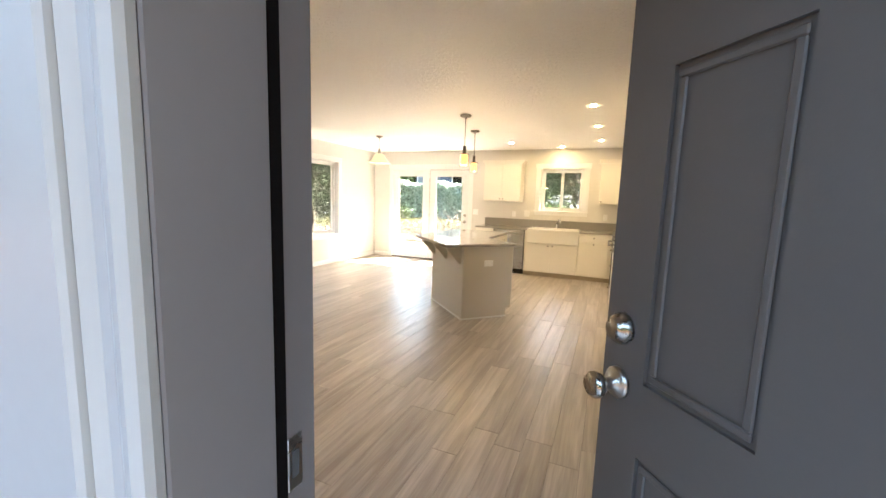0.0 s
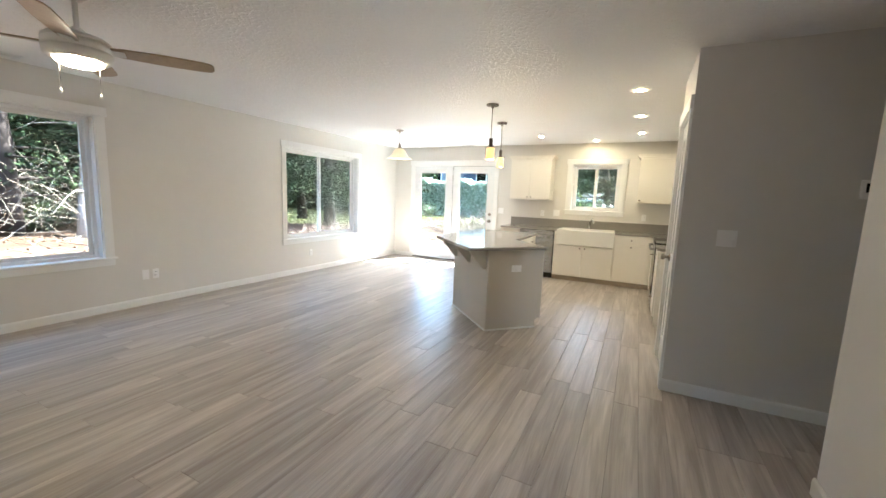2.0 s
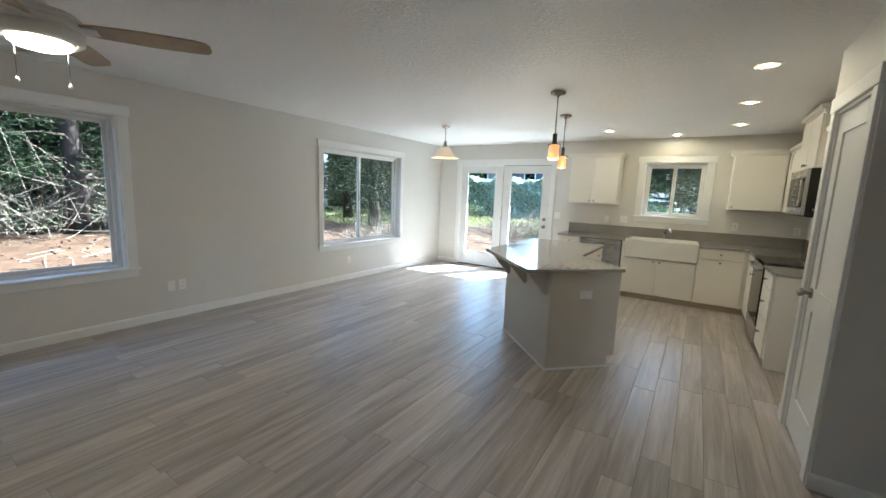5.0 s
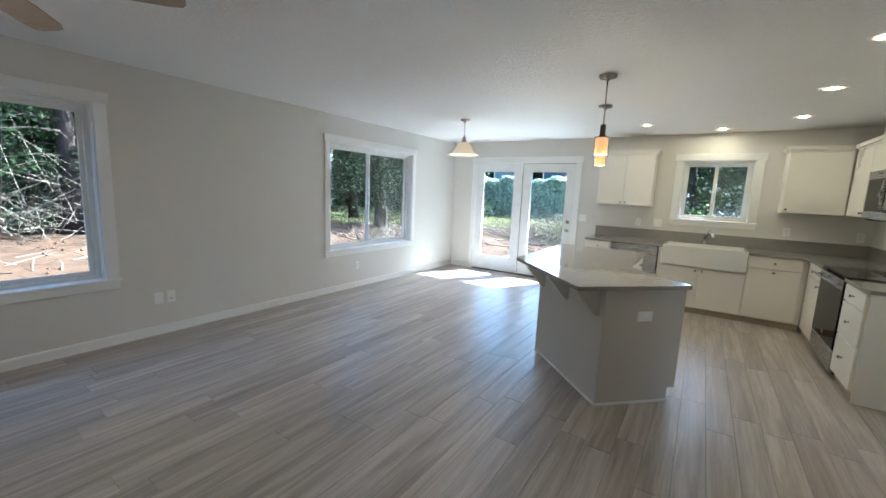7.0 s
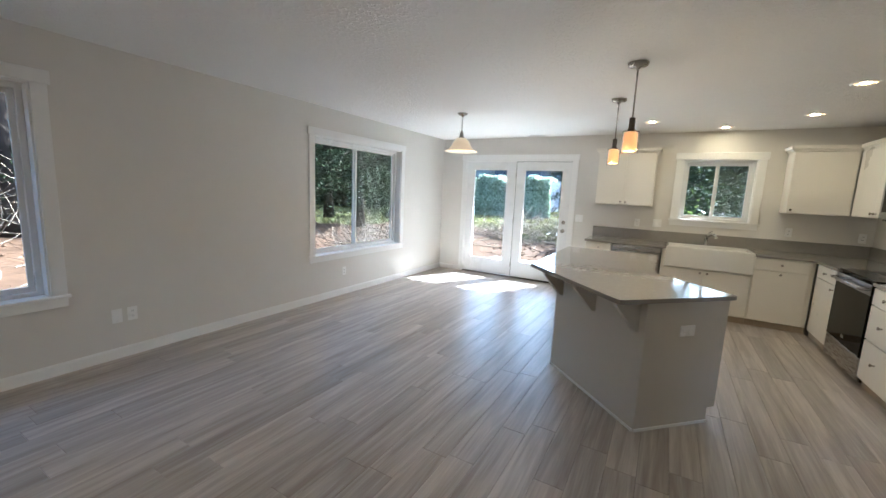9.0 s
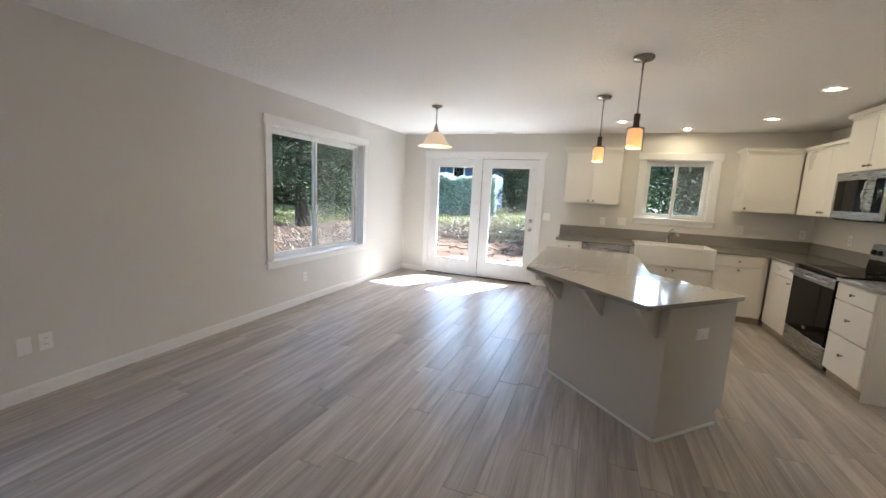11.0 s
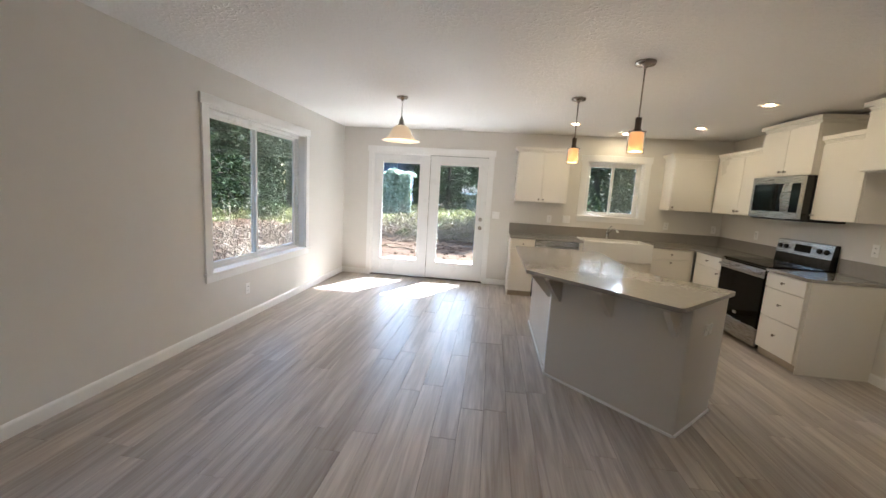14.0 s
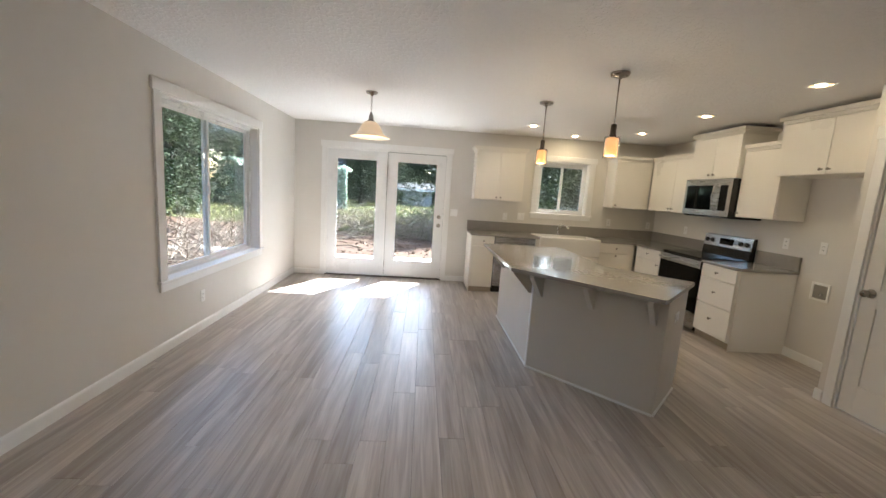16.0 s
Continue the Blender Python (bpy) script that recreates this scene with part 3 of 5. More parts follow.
for a, b in cols:
    for c, d in rows_z:
        bm = B()
        # recessed field with a moulded lip on both faces
        leaf_box(bm, a, c, -LT / 2 + 0.007, b, d, LT / 2 - 0.007)
        for s in (-1, 1):
            w0, w1 = sorted((s * (LT / 2 - 0.0065), s * (LT / 2 - 0.0015)))
            for q in ((a + 0.008, c + 0.008, b - 0.008, c + 0.020), (a + 0.008, d - 0.020, b - 0.008, d - 0.008), (a + 0.008, c + 0.020, a + 0.020, d - 0.020), (b - 0.020, c + 0.020, b - 0.008, d - 0.020)):
                leaf_box(bm, q[0], q[1], w0, q[2], q[3], w1, 0.002)
        part("panel", bm, M_DOOR, leaf)
DP = lambda u, v, w: tuple(DM @ Vector((u, w, v)))
for s in (-1, 1):
    knob_set(DP, LW - 0.040, 1.088, s * LT / 2, entry, s, M_NICKEL, True, 0.82)
    knob_set(DP, LW - 0.040, 1.184, s * LT / 2, entry, s, M_NICKEL, False, 0.82)
for z in (0.25, 1.02, 1.80):
    bm = B()
    lathe(bm, [(0, z - 0.05), (0.008, z - 0.05), (0.008, z + 0.05), (0, z + 0.05)], 10, pose(HINGE[0] + 0.012, HINGE[1], 0))
    part("hinge", bm, M_NICKEL, entry, "satin nickel hinge")


# ---- kitchen ----
CT, CB = 0.89, 0.86           # worktop's top and underside
FY, FX = 7.315, 0.295         # faces of the cabinet boxes on the back and the right wall


def small_knob(P, u, v, w, parent):
    o = Vector(P(u, v, w))
    rot = (Vector(P(u, v, w + 1)) - o).to_track_quat('Z', 'Y').to_matrix().to_4x4()
    prof = [(0, 0), (0.008, 0), (0.006, 0.003), (0.005, 0.012), (0.011, 0.018), (0.014, 0.023), (0.012, 0.028), (0, 0.030)]
    part("knob", turned(prof, Matrix.Translation(o) @ rot, 14), M_NICKEL, parent, "satin nickel knob")


def base_unit(P, u0, u1, depth, fronts, label, group="base cabinets", toe=True):
    """A cabinet box on a toe kick; fronts are (kind, u0, v0, u1, v1, knob u, knob v)."""
    t = thing("base_cabinet", *P((u0 + u1) / 2, 0, -depth / 2), label, "cabinet", group)
    part("body", slab_bm(P, u0 + 0.001, 0.080, -depth, u1 - 0.001, CB - 0.001, 0.0, 0.001), M_CAB, t)
    if toe:
        part("toe_kick", slab_bm(P, u0 + 0.001, 0.0015, -depth, u1 - 0.001, 0.080, -0.022), M_TOE, t, "wooden toe kick")
    for kind, a, b, c, d, ku, kv in fronts:
        f = part(kind, slab_bm(P, a, b, 0.0015, c, d, 0.020, 0.0025), M_CAB, t)
        if ku is not None:
            small_knob(P, ku, kv, 0.020, f)
    return t


PB = local("y", FY, -1)       # back run
base_unit(PB, -2.222, -1.885, 0.60, [("drawer_front", -2.212, 0.715, -1.892, 0.850, -2.05, 0.785), ("door", -2.212, 0.088, -1.892, 0.705, -1.925, 0.64)],
          "narrow cream base cabinet with a drawer beside the dishwasher")
base_unit(PB, -1.258, -0.283, 0.60, [("door", -1.250, 0.088, -0.775, 0.615, -0.81, 0.585), ("door", -0.767, 0.088, -0.291, 0.615, -0.732, 0.585)],
          "cream two-door sink cabinet under the white farmhouse sink")
base_unit(PB, -0.283, 0.285, 0.60, [("drawer_front", -0.273, 0.715, 0.235, 0.850, -0.02, 0.785), ("door", -0.273, 0.088, 0.235, 0.705, -0.02, 0.672)],
          "cream base cabinet with one drawer and a wide door")
PR = local("x", FX, -1)       # right run
base_unit(PR, 6.638, 7.28, 0.60, [("drawer_front", 6.648, 0.715, 7.215, 0.850, 6.935, 0.785), ("door", 6.648, 0.088, 7.215, 0.705, 6.685, 0.66)],
          "cream corner base cabinet with a drawer beside the stove")
base_unit(PR, 5.335, 5.856, 0.60, [("drawer_front", 5.345, 0.715, 5.846, 0.850, 5.60, 0.785), ("drawer_front", 5.345, 0.425, 5.846, 0.705, 5.60, 0.57),
          ("drawer_front", 5.345, 0.088, 5.846, 0.415, 5.60, 0.27)], "cream three-drawer base cabinet beside the stove")
# end panels down to the floor
for name, b in (("end_panel", (FX + 0.003, 5.322, 0.0015, XR - 0.003, 5.334, CB - 0.002)), ("end_panel", (-2.236, FY + 0.003, 0.0015, -2.224, YB - 0.003, CB - 0.002))):
    solo(name, box(*b, 0.001), M_CAB, "cream painted end panel of the base cabinets", "cabinet panel", "end panels")

# dishwasher
t = thing("dishwasher", -1.57, FY + 0.3, 0, "stainless steel dishwasher built in under the worktop", "dishwasher")
part("body", slab_bm(PB, -1.878, 0.10, -0.58, -1.265, 0.855, -0.002), M_BLACK, t, "black sides")
part("toe_kick", slab_bm(PB, -1.878, 0.0015, -0.58, -1.265, 0.10, -0.04), M_BLACK, t, "black toe kick")
dd = part("door", slab_bm(PB, -1.873, 0.105, 0.0, -1.272, 0.775, 0.030, 0.006), M_STEEL, t, "brushed steel door")
part("control_panel", slab_bm(PB, -1.873, 0.779, 0.0, -1.272, 0.852, 0.030, 0.004), M_STEEL, t, "brushed steel panel")
bm = B()
tube(bm, [PB(-1.83, 0.735, 0.031), PB(-1.83, 0.735, 0.062), PB(-1.31, 0.735, 0.062), PB(-1.31, 0.735, 0.031)], 0.009, 10)
part("handle", bm, M_STEEL, dd, "steel bar handle")

# worktop: an L with a cut for the sink and the stove
bm = B()
prism(bm, [(-2.245, FY - 0.03), (-1.215, FY - 0.03), (-1.215, 7.79), (-0.275, 7.79), (-0.275, FY - 0.03), (0.225, FY - 0.03), (0.262, FY - 0.067), (FX - 0.03, 6.636), (XR - 0.002, 6.636),
           (XR - 0.002, YB - 0.002), (-2.245, YB - 0.002)], CB, CT, None, 0.003)
solo("worktop", bm, M_QUARTZ, "polished grey quartz worktop around the kitchen corner", "worktop", "worktops")
bm = B()
prism(bm, [(FX - 0.03, 5.860), (FX - 0.03, 5.36), (FX - 0.008, 5.312), (XR - 0.002, 5.312), (XR - 0.002, 5.860)], CB, CT, None, 0.003)
solo("worktop", bm, M_QUARTZ, "short polished grey quartz worktop over the drawers", "worktop", "worktops")
for b in ((-2.245, YB - 0.022, CT + 0.0005, XR - 0.024, YB - 0.001, 1.040), (XR - 0.022, 6.655, CT + 0.0005, XR - 0.001, YB - 0.001, 1.040), (XR - 0.022, 5.312, CT + 0.0005, XR - 0.001, 5.84, 1.040)):
    solo("backsplash", box(*b, 0.002), M_QUARTZ, "low grey quartz backsplash on the worktop", "backsplash", "backsplashes")

# farmhouse sink
bm = B()
x0, x1, y0, y1, z0, z1, w = -1.213, -0.277, FY - 0.055, 7.788, 0.632, 0.900, 0.024
quad_box(bm, x0, y0, z0, x1, y1, z1, 0.012, None, 3)
sink = solo("farmhouse_sink", bm, M_SINK, "white fireclay farmhouse sink with an apron front", "sink")
bm = bmesh.new()
bm.from_mesh(sink.data)
top = [f for f in bm.faces if f.calc_center_median().z > z1 - 0.002 and f.normal.z > 0.9]
bmesh.ops.delete(bm, geom=[max(top, key=lambda f: f.calc_area())], context='FACES')
inner = bmesh.ops.create_cube(bm, size=1)["verts"]
for v in inner:
    v.co = Vector((x0 + w if v.co.x < 0 else x1 - w, y0 + w if v.co.y < 0 else y1 - w, z0 + 0.04 if v.co.z < 0 else z1 - 0.004))
lid = [f for f in bm.faces if all(v in inner for v in f.verts) and f.calc_center_median().z > z1 - 0.01]
bmesh.ops.delete(bm, geom=lid, context='FACES_ONLY')
for a, b in (((x0 + 0.008, y0 + 0.008), (x1 - 0.008, y0 + w)), ((x0 + 0.008, y1 - w), (x1 - 0.008, y1 - 0.008)), ((x0 + 0.008, y0 + w), (x0 + w, y1 - w)), ((x1 - w, y0 + w), (x1 - 0.008, y1 - w))):
    quad_box(bm, a[0], a[1], z1 - 0.008, b[0], b[1], z1 + 0.002, 0.0)
bm.to_mesh(sink.data)
bm.free()

# tap
t = thing("kitchen_tap", -0.745, 7.865, CT, "chrome single-lever kitchen tap with a curved spout", "tap")
part("base", turned([(0, 0), (0.030, 0), (0.030, 0.006), (0.022, 0.012), (0.020, 0.07), (0.022, 0.10), (0.017, 0.118), (0, 0.120)], pose(-0.745, 7.865, CT + 0.0005)), M_CHROME, t)
bm = B()
tube(bm, [(-0.745, 7.862, CT + 0.085), (-0.728, 7.82, CT + 0.135), (-0.700, 7.755, CT + 0.165), (-0.672, 7.69, CT + 0.160), (-0.655, 7.645, CT + 0.132)], [0.016, 0.015, 0.014, 0.016, 0.017], 12)
part("spout", bm, M_CHROME, t)
bm = B()
tube(bm, [(-0.745, 7.865, CT + 0.115), (-0.735, 7.862, CT + 0.150), (-0.712, 7.855, CT + 0.190), (-0.690, 7.85, CT + 0.205)], [0.013, 0.010, 0.008, 0.009], 10)
part("lever", bm, M_CHROME, t)


def crown(bm, P, u0, u1, depth, z, left, right, k=0.045):
    """Stepped crown moulding on a cabinet, with returns at open ends."""
    for dz0, dz1, o in ((0.0, 0.014, 0.010), (0.014, 0.030, 0.020), (0.030, 0.055, k - 0.004), (0.055, 0.070, k)):
        slab(bm, P, u0 - (o if left else 0), z + dz0, -depth, u1 + (o if right else 0), z + dz1, o, 0.0)


def wall_unit(P, u0, u1, z0, z1, depth, doors, label, left=False, right=False, off=0.0):
    """A hung cabinet; doors are (u0, u1, knob u)."""
    t = thing("wall_cabinet", *P((u0 + u1) / 2, z0, -depth / 2), label, "cabinet", "wall cabinets")
    part("body", slab_bm(P, u0 + 0.001, z0, -depth, u1 - 0.001, z1, 0.0, 0.001), M_CAB, t)
    for a, b, ku in doors:
        f = part("door", slab_bm(P, a, z0 + 0.003, 0.0015, b, z1 - 0.004, 0.020, 0.0025), M_CAB, t)
        if ku is not None:
            small_knob(P, ku, z0 + 0.045, 0.020, f)
    bm = B()
    crown(bm, P, u0 + 0.001, u1 - 0.001, depth, z1 + 0.001, left, right)
    part("crown_moulding", bm, M_CAB, t)
    return t


UB = local("y", 7.635, -1)
UR = local("x", 0.590, -1)
UZ0, UZ1 = 1.392, 2.125
wall_unit(UB, -2.205, -1.452, UZ0, UZ1, 0.309, [(-2.203, -1.830, -1.862), (-1.827, -1.454, -1.795)], "cream two-door wall cabinet with crown moulding", True, True)
wall_unit(UB, -0.005, 0.566, UZ0, UZ1, 0.309, [(-0.003, 0.562, 0.03)], "cream single-door wall cabinet beside the window", True, False)
wall_unit(UR, 6.630, 7.612, UZ0, UZ1, 0.320, [(6.632, 7.028, 6.995), (7.031, 7.60, 7.065)], "cream corner wall cabinet beside the microwave")
wall_unit(local("x", 0.530, -1), 5.862, 6.626, 1.838, 2.330, 0.380, [(5.864, 6.242, 6.21), (6.245, 6.624, 6.28)], "cream wall cabinet over the microwave, raised to the ceiling", True, True)
wall_unit(UR, 5.372, 5.858, UZ0 + 0.01, UZ1, 0.320, [(5.374, 5.856, 5.825)], "cream single-door wall cabinet beside the microwave")
wall_unit(local("x", 0.530, -1), 4.400, 5.368, 1.835, 2.330, 0.380, [(4.402, 4.882, 4.85), (4.885, 5.366, 4.92)], "cream wall cabinet over the refrigerator alcove", False, True)

# microwave
PM = local("x", 0.500, -1)
t = thing("microwave_oven", 0.7, 6.250, 1.375, "stainless steel over-the-range microwave with a black glass door", "microwave")
part("body", slab_bm(PM, 5.872, 1.378, -0.408, 6.634, 1.834, 0.0, 0.003), M_BLACK, t, "black casing")
d = part("door", slab_bm(PM, 6.040, 1.392, 0.001, 6.632, 1.832, 0.030, 0.004), M_STEEL, t, "brushed steel door")
part("window", slab_bm(PM, 6.135, 1.462, 0.0302, 6.585, 1.755, 0.034, 0.002), M_BLACKGLASS, d, "black glass window")
part("control_panel", slab_bm(PM, 5.874, 1.392, 0.001, 6.037, 1.832, 0.030, 0.004), M_STEEL, t, "steel control strip")
part("keypad", slab_bm(PM, 5.900, 1.46, 0.0302, 6.015, 1.755, 0.033, 0.001), M_BLACKGLASS, t, "black glass keypad")
bm = B()
tube(bm, [PM(6.075, 1.46, 0.03), PM(6.075, 1.50, 0.062), PM(6.075, 1.61, 0.078), PM(6.075, 1.72, 0.062), PM(6.075, 1.76, 0.03)], [0.012, 0.013, 0.013, 0.013, 0.012], 10)
part("handle", bm, M_STEEL, d, "curved steel handle")
part("badge", slab_bm(PM, 6.290, 1.795, 0.0302, 6.380, 1.806, 0.032), M_SLOT, d, "small dark maker's mark")
part("vent_grille", slab_bm(PM, 5.880, 1.374, -0.39, 6.625, 1.379, -0.02, 0.001), M_BLACK, t)

# stove
PS = local("x", 0.300, -1)
t = thing("electric_stove", 0.6, 6.240, 0, "stainless steel electric stove with black glass top and door", "stove")
part("body", slab_bm(PS, 5.856, 0.03, -0.60, 6.626, 0.885, 0.0, 0.003), M_BLACK, t, "black side panels")
for a in (5.890, 6.590):
    for w in (-0.06, -0.55):
        part("foot", turned([(0, 0.0015), (0.02, 0.0015), (0.018, 0.03), (0, 0.031)], Matrix.Translation(PS(a, 0, w)), 12), M_BLACK, t)
part("cooktop", slab_bm(PS, 5.854, 0.8855, -0.60, 6.628, 0.902, 0.022, 0.004), M_BLACKGLASS, t, "black glass cooktop")
for a, w, r in ((6.050, -0.17, 0.105), (6.430, -0.17, 0.085), (6.050, -0.43, 0.075), (6.430, -0.43, 0.10)):
    part("burner_ring", turned([(r, 0), (r, 0.0006), (r - 0.004, 0.0006), (r - 0.004, 0)], Matrix.Translation(PS(a, 0.9022, w)), 32), M_SLOT, t, "printed burner ring")
d = part("oven_door", slab_bm(PS, 5.860, 0.245, 0.001, 6.622, 0.865, 0.035, 0.006), M_BLACKGLASS, t, "black glass oven door")
part("trim_strip", slab_bm(PS, 5.860, 0.775, 0.0352, 6.622, 0.865, 0.040, 0.003), M_STEEL, d, "brushed steel strip")
part("badge", slab_bm(PS, 6.210, 0.30, 0.0352, 6.270, 0.33, 0.037), M_STEEL, d, "small maker's mark")
bm = B()
tube(bm, [PS(5.910, 0.82, 0.04), PS(5.910, 0.82, 0.082), PS(6.570, 0.82, 0.082), PS(6.570, 0.82, 0.04)], 0.014, 10)
part("handle", bm, M_STEEL, d, "steel bar handle")
part("drawer", slab_bm(PS, 5.860, 0.045, 0.001, 6.622, 0.238, 0.032, 0.006), M_STEEL, t, "brushed steel storage drawer")
# sloping control panel at the rear
bm = B()
prism(bm, [(-0.60, 0.903), (-0.525, 0.903), (-0.555, 1.155), (-0.60, 1.160)], 5.858, 6.624, Matrix(((-1, 0, 0, 0.300), (0, 0, 1, 0), (0, 1, 0, 0), (0, 0, 0, 1))), 0.004)
bp_ = part("backguard", bm, M_BLACK, t, "black backguard")


def on_panel(u, v):
    """A place on the sloping face, v from 0 at its foot to 1 at its top."""
    return Vector((0.300 + 0.525 + 0.030 * v - 0.0015, u, 0.903 + 0.252 * v))


def panel_slab(u0, v0, u1, v1, th, name, m, parent, label):
    bm = B()
    a = [on_panel(u0, v0), on_panel(u1, v0), on_panel(u1, v1), on_panel(u0, v1)]
    out = Vector((-0.993, 0, 0.118)) * th
    lo, hi = [bm.verts.new(p) for p in a], [bm.verts.new(p + out) for p in a]
    bm.faces.new(lo), bm.faces.new(hi)
    for i in range(4):
        bm.faces.new((lo[i], lo[(i + 1) % 4], hi[(i + 1) % 4], hi[i]))
    return part(name, bm, m, parent, label)


fp = panel_slab(5.860, 0.42, 6.622, 0.99, 0.006, "control_panel", M_STEEL, t, "brushed steel control panel")
panel_slab(6.130, 0.55, 6.350, 0.86, 0.009, "display", M_BLACKGLASS, fp, "black display")
for u in (5.920, 6.010, 6.470, 6.560):
    o = on_panel(u, 0.70)
    rot = Vector((-0.993, 0, 0.118)).to_track_quat('Z', 'Y').to_matrix().to_4x4()
    part("dial", turned([(0, 0.004), (0.027, 0.004), (0.025, 0.024), (0.020, 0.030), (0, 0.030)], Matrix.Translation(o) @ rot, 20), M_BLACK, fp, "black control knob")

# ---- island ----
t = thing("kitchen_island", -1.6, 4.9, 0, "angled greige kitchen island with bracketed overhang", "kitchen island")
base = [(-2.003, 4.752), (-1.297, 4.036), (-0.836, 4.497), (-1.330, 4.992), (-1.330, 6.140), (-2.003, 6.140)]
toe = [(-2.003, 4.752), (-1.297, 4.036), (-0.880, 4.453), (-1.390, 4.962), (-1.390, 6.140), (-2.003, 6.140)]
bm = B()
prism(bm, base, 0.105, CB - 0.001)
part("body", bm, M_ISL, t)
bm = B()
prism(bm, [(x, y) for x, y in toe], 0.0015, 0.105)
part("toe_kick", bm, M_ISL, t)
bm = B()
prism(bm, [(-2.232, 4.675), (-1.462, 3.868), (-1.44, 3.856), (-1.415, 3.868), (-0.818, 4.464), (-0.806, 4.482), (-0.818, 4.500), (-1.296, 4.985), (-1.296, 6.160), (-2.232, 6.160)], CB, CT, None, 0.003)
part("countertop", bm, M_QUARTZ, t, "polished grey quartz countertop")


def edge_strip(x0, y0, x1, y1, z0, z1, th, name, m=M_ISL):
    """A thin strip laid on the outside of the island between two points."""
    L, ang = math.hypot(x1 - x0, y1 - y0), math.atan2(y1 - y0, x1 - x0)
    bm = B()
    quad_box(bm, 0, -th, z0, L, -0.0005, z1, min(0.002, th / 4), pose(x0, y0, 0, 0, 0, math.degrees(ang)))
    part(name, bm, m, t)


edge_strip(-2.003, 6.14, -2.003, 4.752, 0.0015, 0.020, 0.012, "shoe_moulding", M_TRIM)
edge_strip(-2.003, 4.752, -1.297, 4.036, 0.0015, 0.020, 0.012, "shoe_moulding", M_TRIM)
edge_strip(-1.297, 4.036, -0.880, 4.453, 0.0015, 0.020, 0.012, "shoe_moulding", M_TRIM)
edge_strip(-2.003, 4.790, -2.003, 4.752, 0.021, CB - 0.002, 0.007, "corner_batten", M_TRIM)
edge_strip(-1.297, 4.036, -1.270, 4.063, 0.106, CB - 0.002, 0.006, "corner_batten", M_ISL)
# kitchen-side drawer fronts
Lk = math.hypot(1.330 - 0.836, 4.992 - 4.497)
KM = pose(-0.836, 4.497, 0, 0, 0, 135.0)
for v0, v1 in ((0.715, 0.850), (0.425, 0.705), (0.115, 0.415)):
    bm = B()
    quad_box(bm, 0.02, -0.0205, v0, Lk - 0.03, -0.0015, v1, 0.0025, KM)
    f = part("drawer_front", bm, M_CAB, t)
    KP = lambda u, v, w: tuple(KM @ Vector((u, -w, v)))
    small_knob(KP, Lk / 2, (v0 + v1) / 2, 0.0205, f)
for y0, y1 in ((5.03, 5.58), (5.586, 6.13)):
    PI = local("x", -1.330, 1)
    f = part("drawer_front", slab_bm(PI, y0, 0.715, 0.0015, y1, 0.850, 0.020, 0.0025), M_CAB, t)
    small_knob(PI, (y0 + y1) / 2, 0.785, 0.020, f)
    f = part("door", slab_bm(PI, y0, 0.115, 0.0015, y1, 0.705, 0.020, 0.0025), M_CAB, t)
    small_knob(PI, y0 + 0.04, 0.64, 0.020, f)


def corbel(x, y, deg):
    """A triangular bracket under the overhang, standing out along +x before it is turned."""
    bm = B()
    prof = [(0.0, 0.0), (0.185, 0.0), (0.185, -0.024), (0.024, -0.205), (0.0, -0.205)]
    a, b = [[bm.verts.new((u, s, CB - 0.002 + v)) for u, v in prof] for s in (-0.019, 0.019)]
    bm.faces.new(a), bm.faces.new(b[::-1])
    for i in range(5):
        bm.faces.new((a[i], a[(i + 1) % 5], b[(i + 1) % 5], b[i]))
    bmesh.ops.transform(bm, matrix=pose(x, y, 0, 0, 0, deg), verts=bm.verts)
    part("bracket", bm, M_ISL, t, "painted triangular bracket")


for s in (0.07, 0.50, 0.93):
    corbel(-2.003 + s * 0.706 - 0.0005, 4.752 - s * 0.716 - 0.0005, 225.4)
for y in (4.83, 5.95):
    corbel(-2.0035, y, 180)


# ---- wall plates ----
def plate(P, u, v, kind, label, parent=None, deg=None):
    """An outlet or switch plate with its inserts."""
    w = 0.115 if kind == "double" else 0.070
    if parent is None:
        o = thing("wall_plate", *P(u, v, 0), label, "outlet" if kind in ("outlet", "blank") else "switch", "wall plates")
    else:
        o = part("outlet_plate", slab_bm(P, u - w / 2, v - 0.057, 0.0005, u + w / 2, v + 0.057, 0.006, 0.002), M_PLATE, parent)
    if parent is None:
        pl = part("plate", slab_bm(P, u - w / 2, v - 0.057, 0.0005, u + w / 2, v + 0.057, 0.006, 0.002), M_PLATE, o)
    else:
        pl = None
    host = pl or o
    if kind == "outlet" and parent is None:
        for s in (-0.02, 0.02):
            part("socket", slab_bm(P, u - 0.017, v + s - 0.014, 0.006, u + 0.017, v + s + 0.014, 0.008, 0.0015), M_PLATE, host)
            bm = B()
            for k in (-0.006, 0.006):
                slab(bm, P, u + k - 0.0015, v + s - 0.004, 0.0078, u + k + 0.0015, v + s + 0.006, 0.0086)
            part("slot", bm, M_SLOT, host)
    elif kind in ("switch", "double"):
        for c in ((0,) if kind == "switch" else (-0.0255, 0.0255)):
            part("rocker", slab_bm(P, u + c - 0.017, v - 0.033, 0.006, u + c + 0.017, v + 0.033, 0.010, 0.002), M_PLATE, host)


PL, PK, PRW, PE = local("x", XL, 1), local("y", YB, -1), local("x", XR, -1), local("y", PY0, -1)
plate(PL, 2.744, 0.357, "blank", "white blank plate on the greige wall")
plate(PL, 2.850, 0.357, "outlet", "white outlet low on the greige wall")
plate(PL, 5.315, 0.330, "outlet", "white outlet low under the side window")
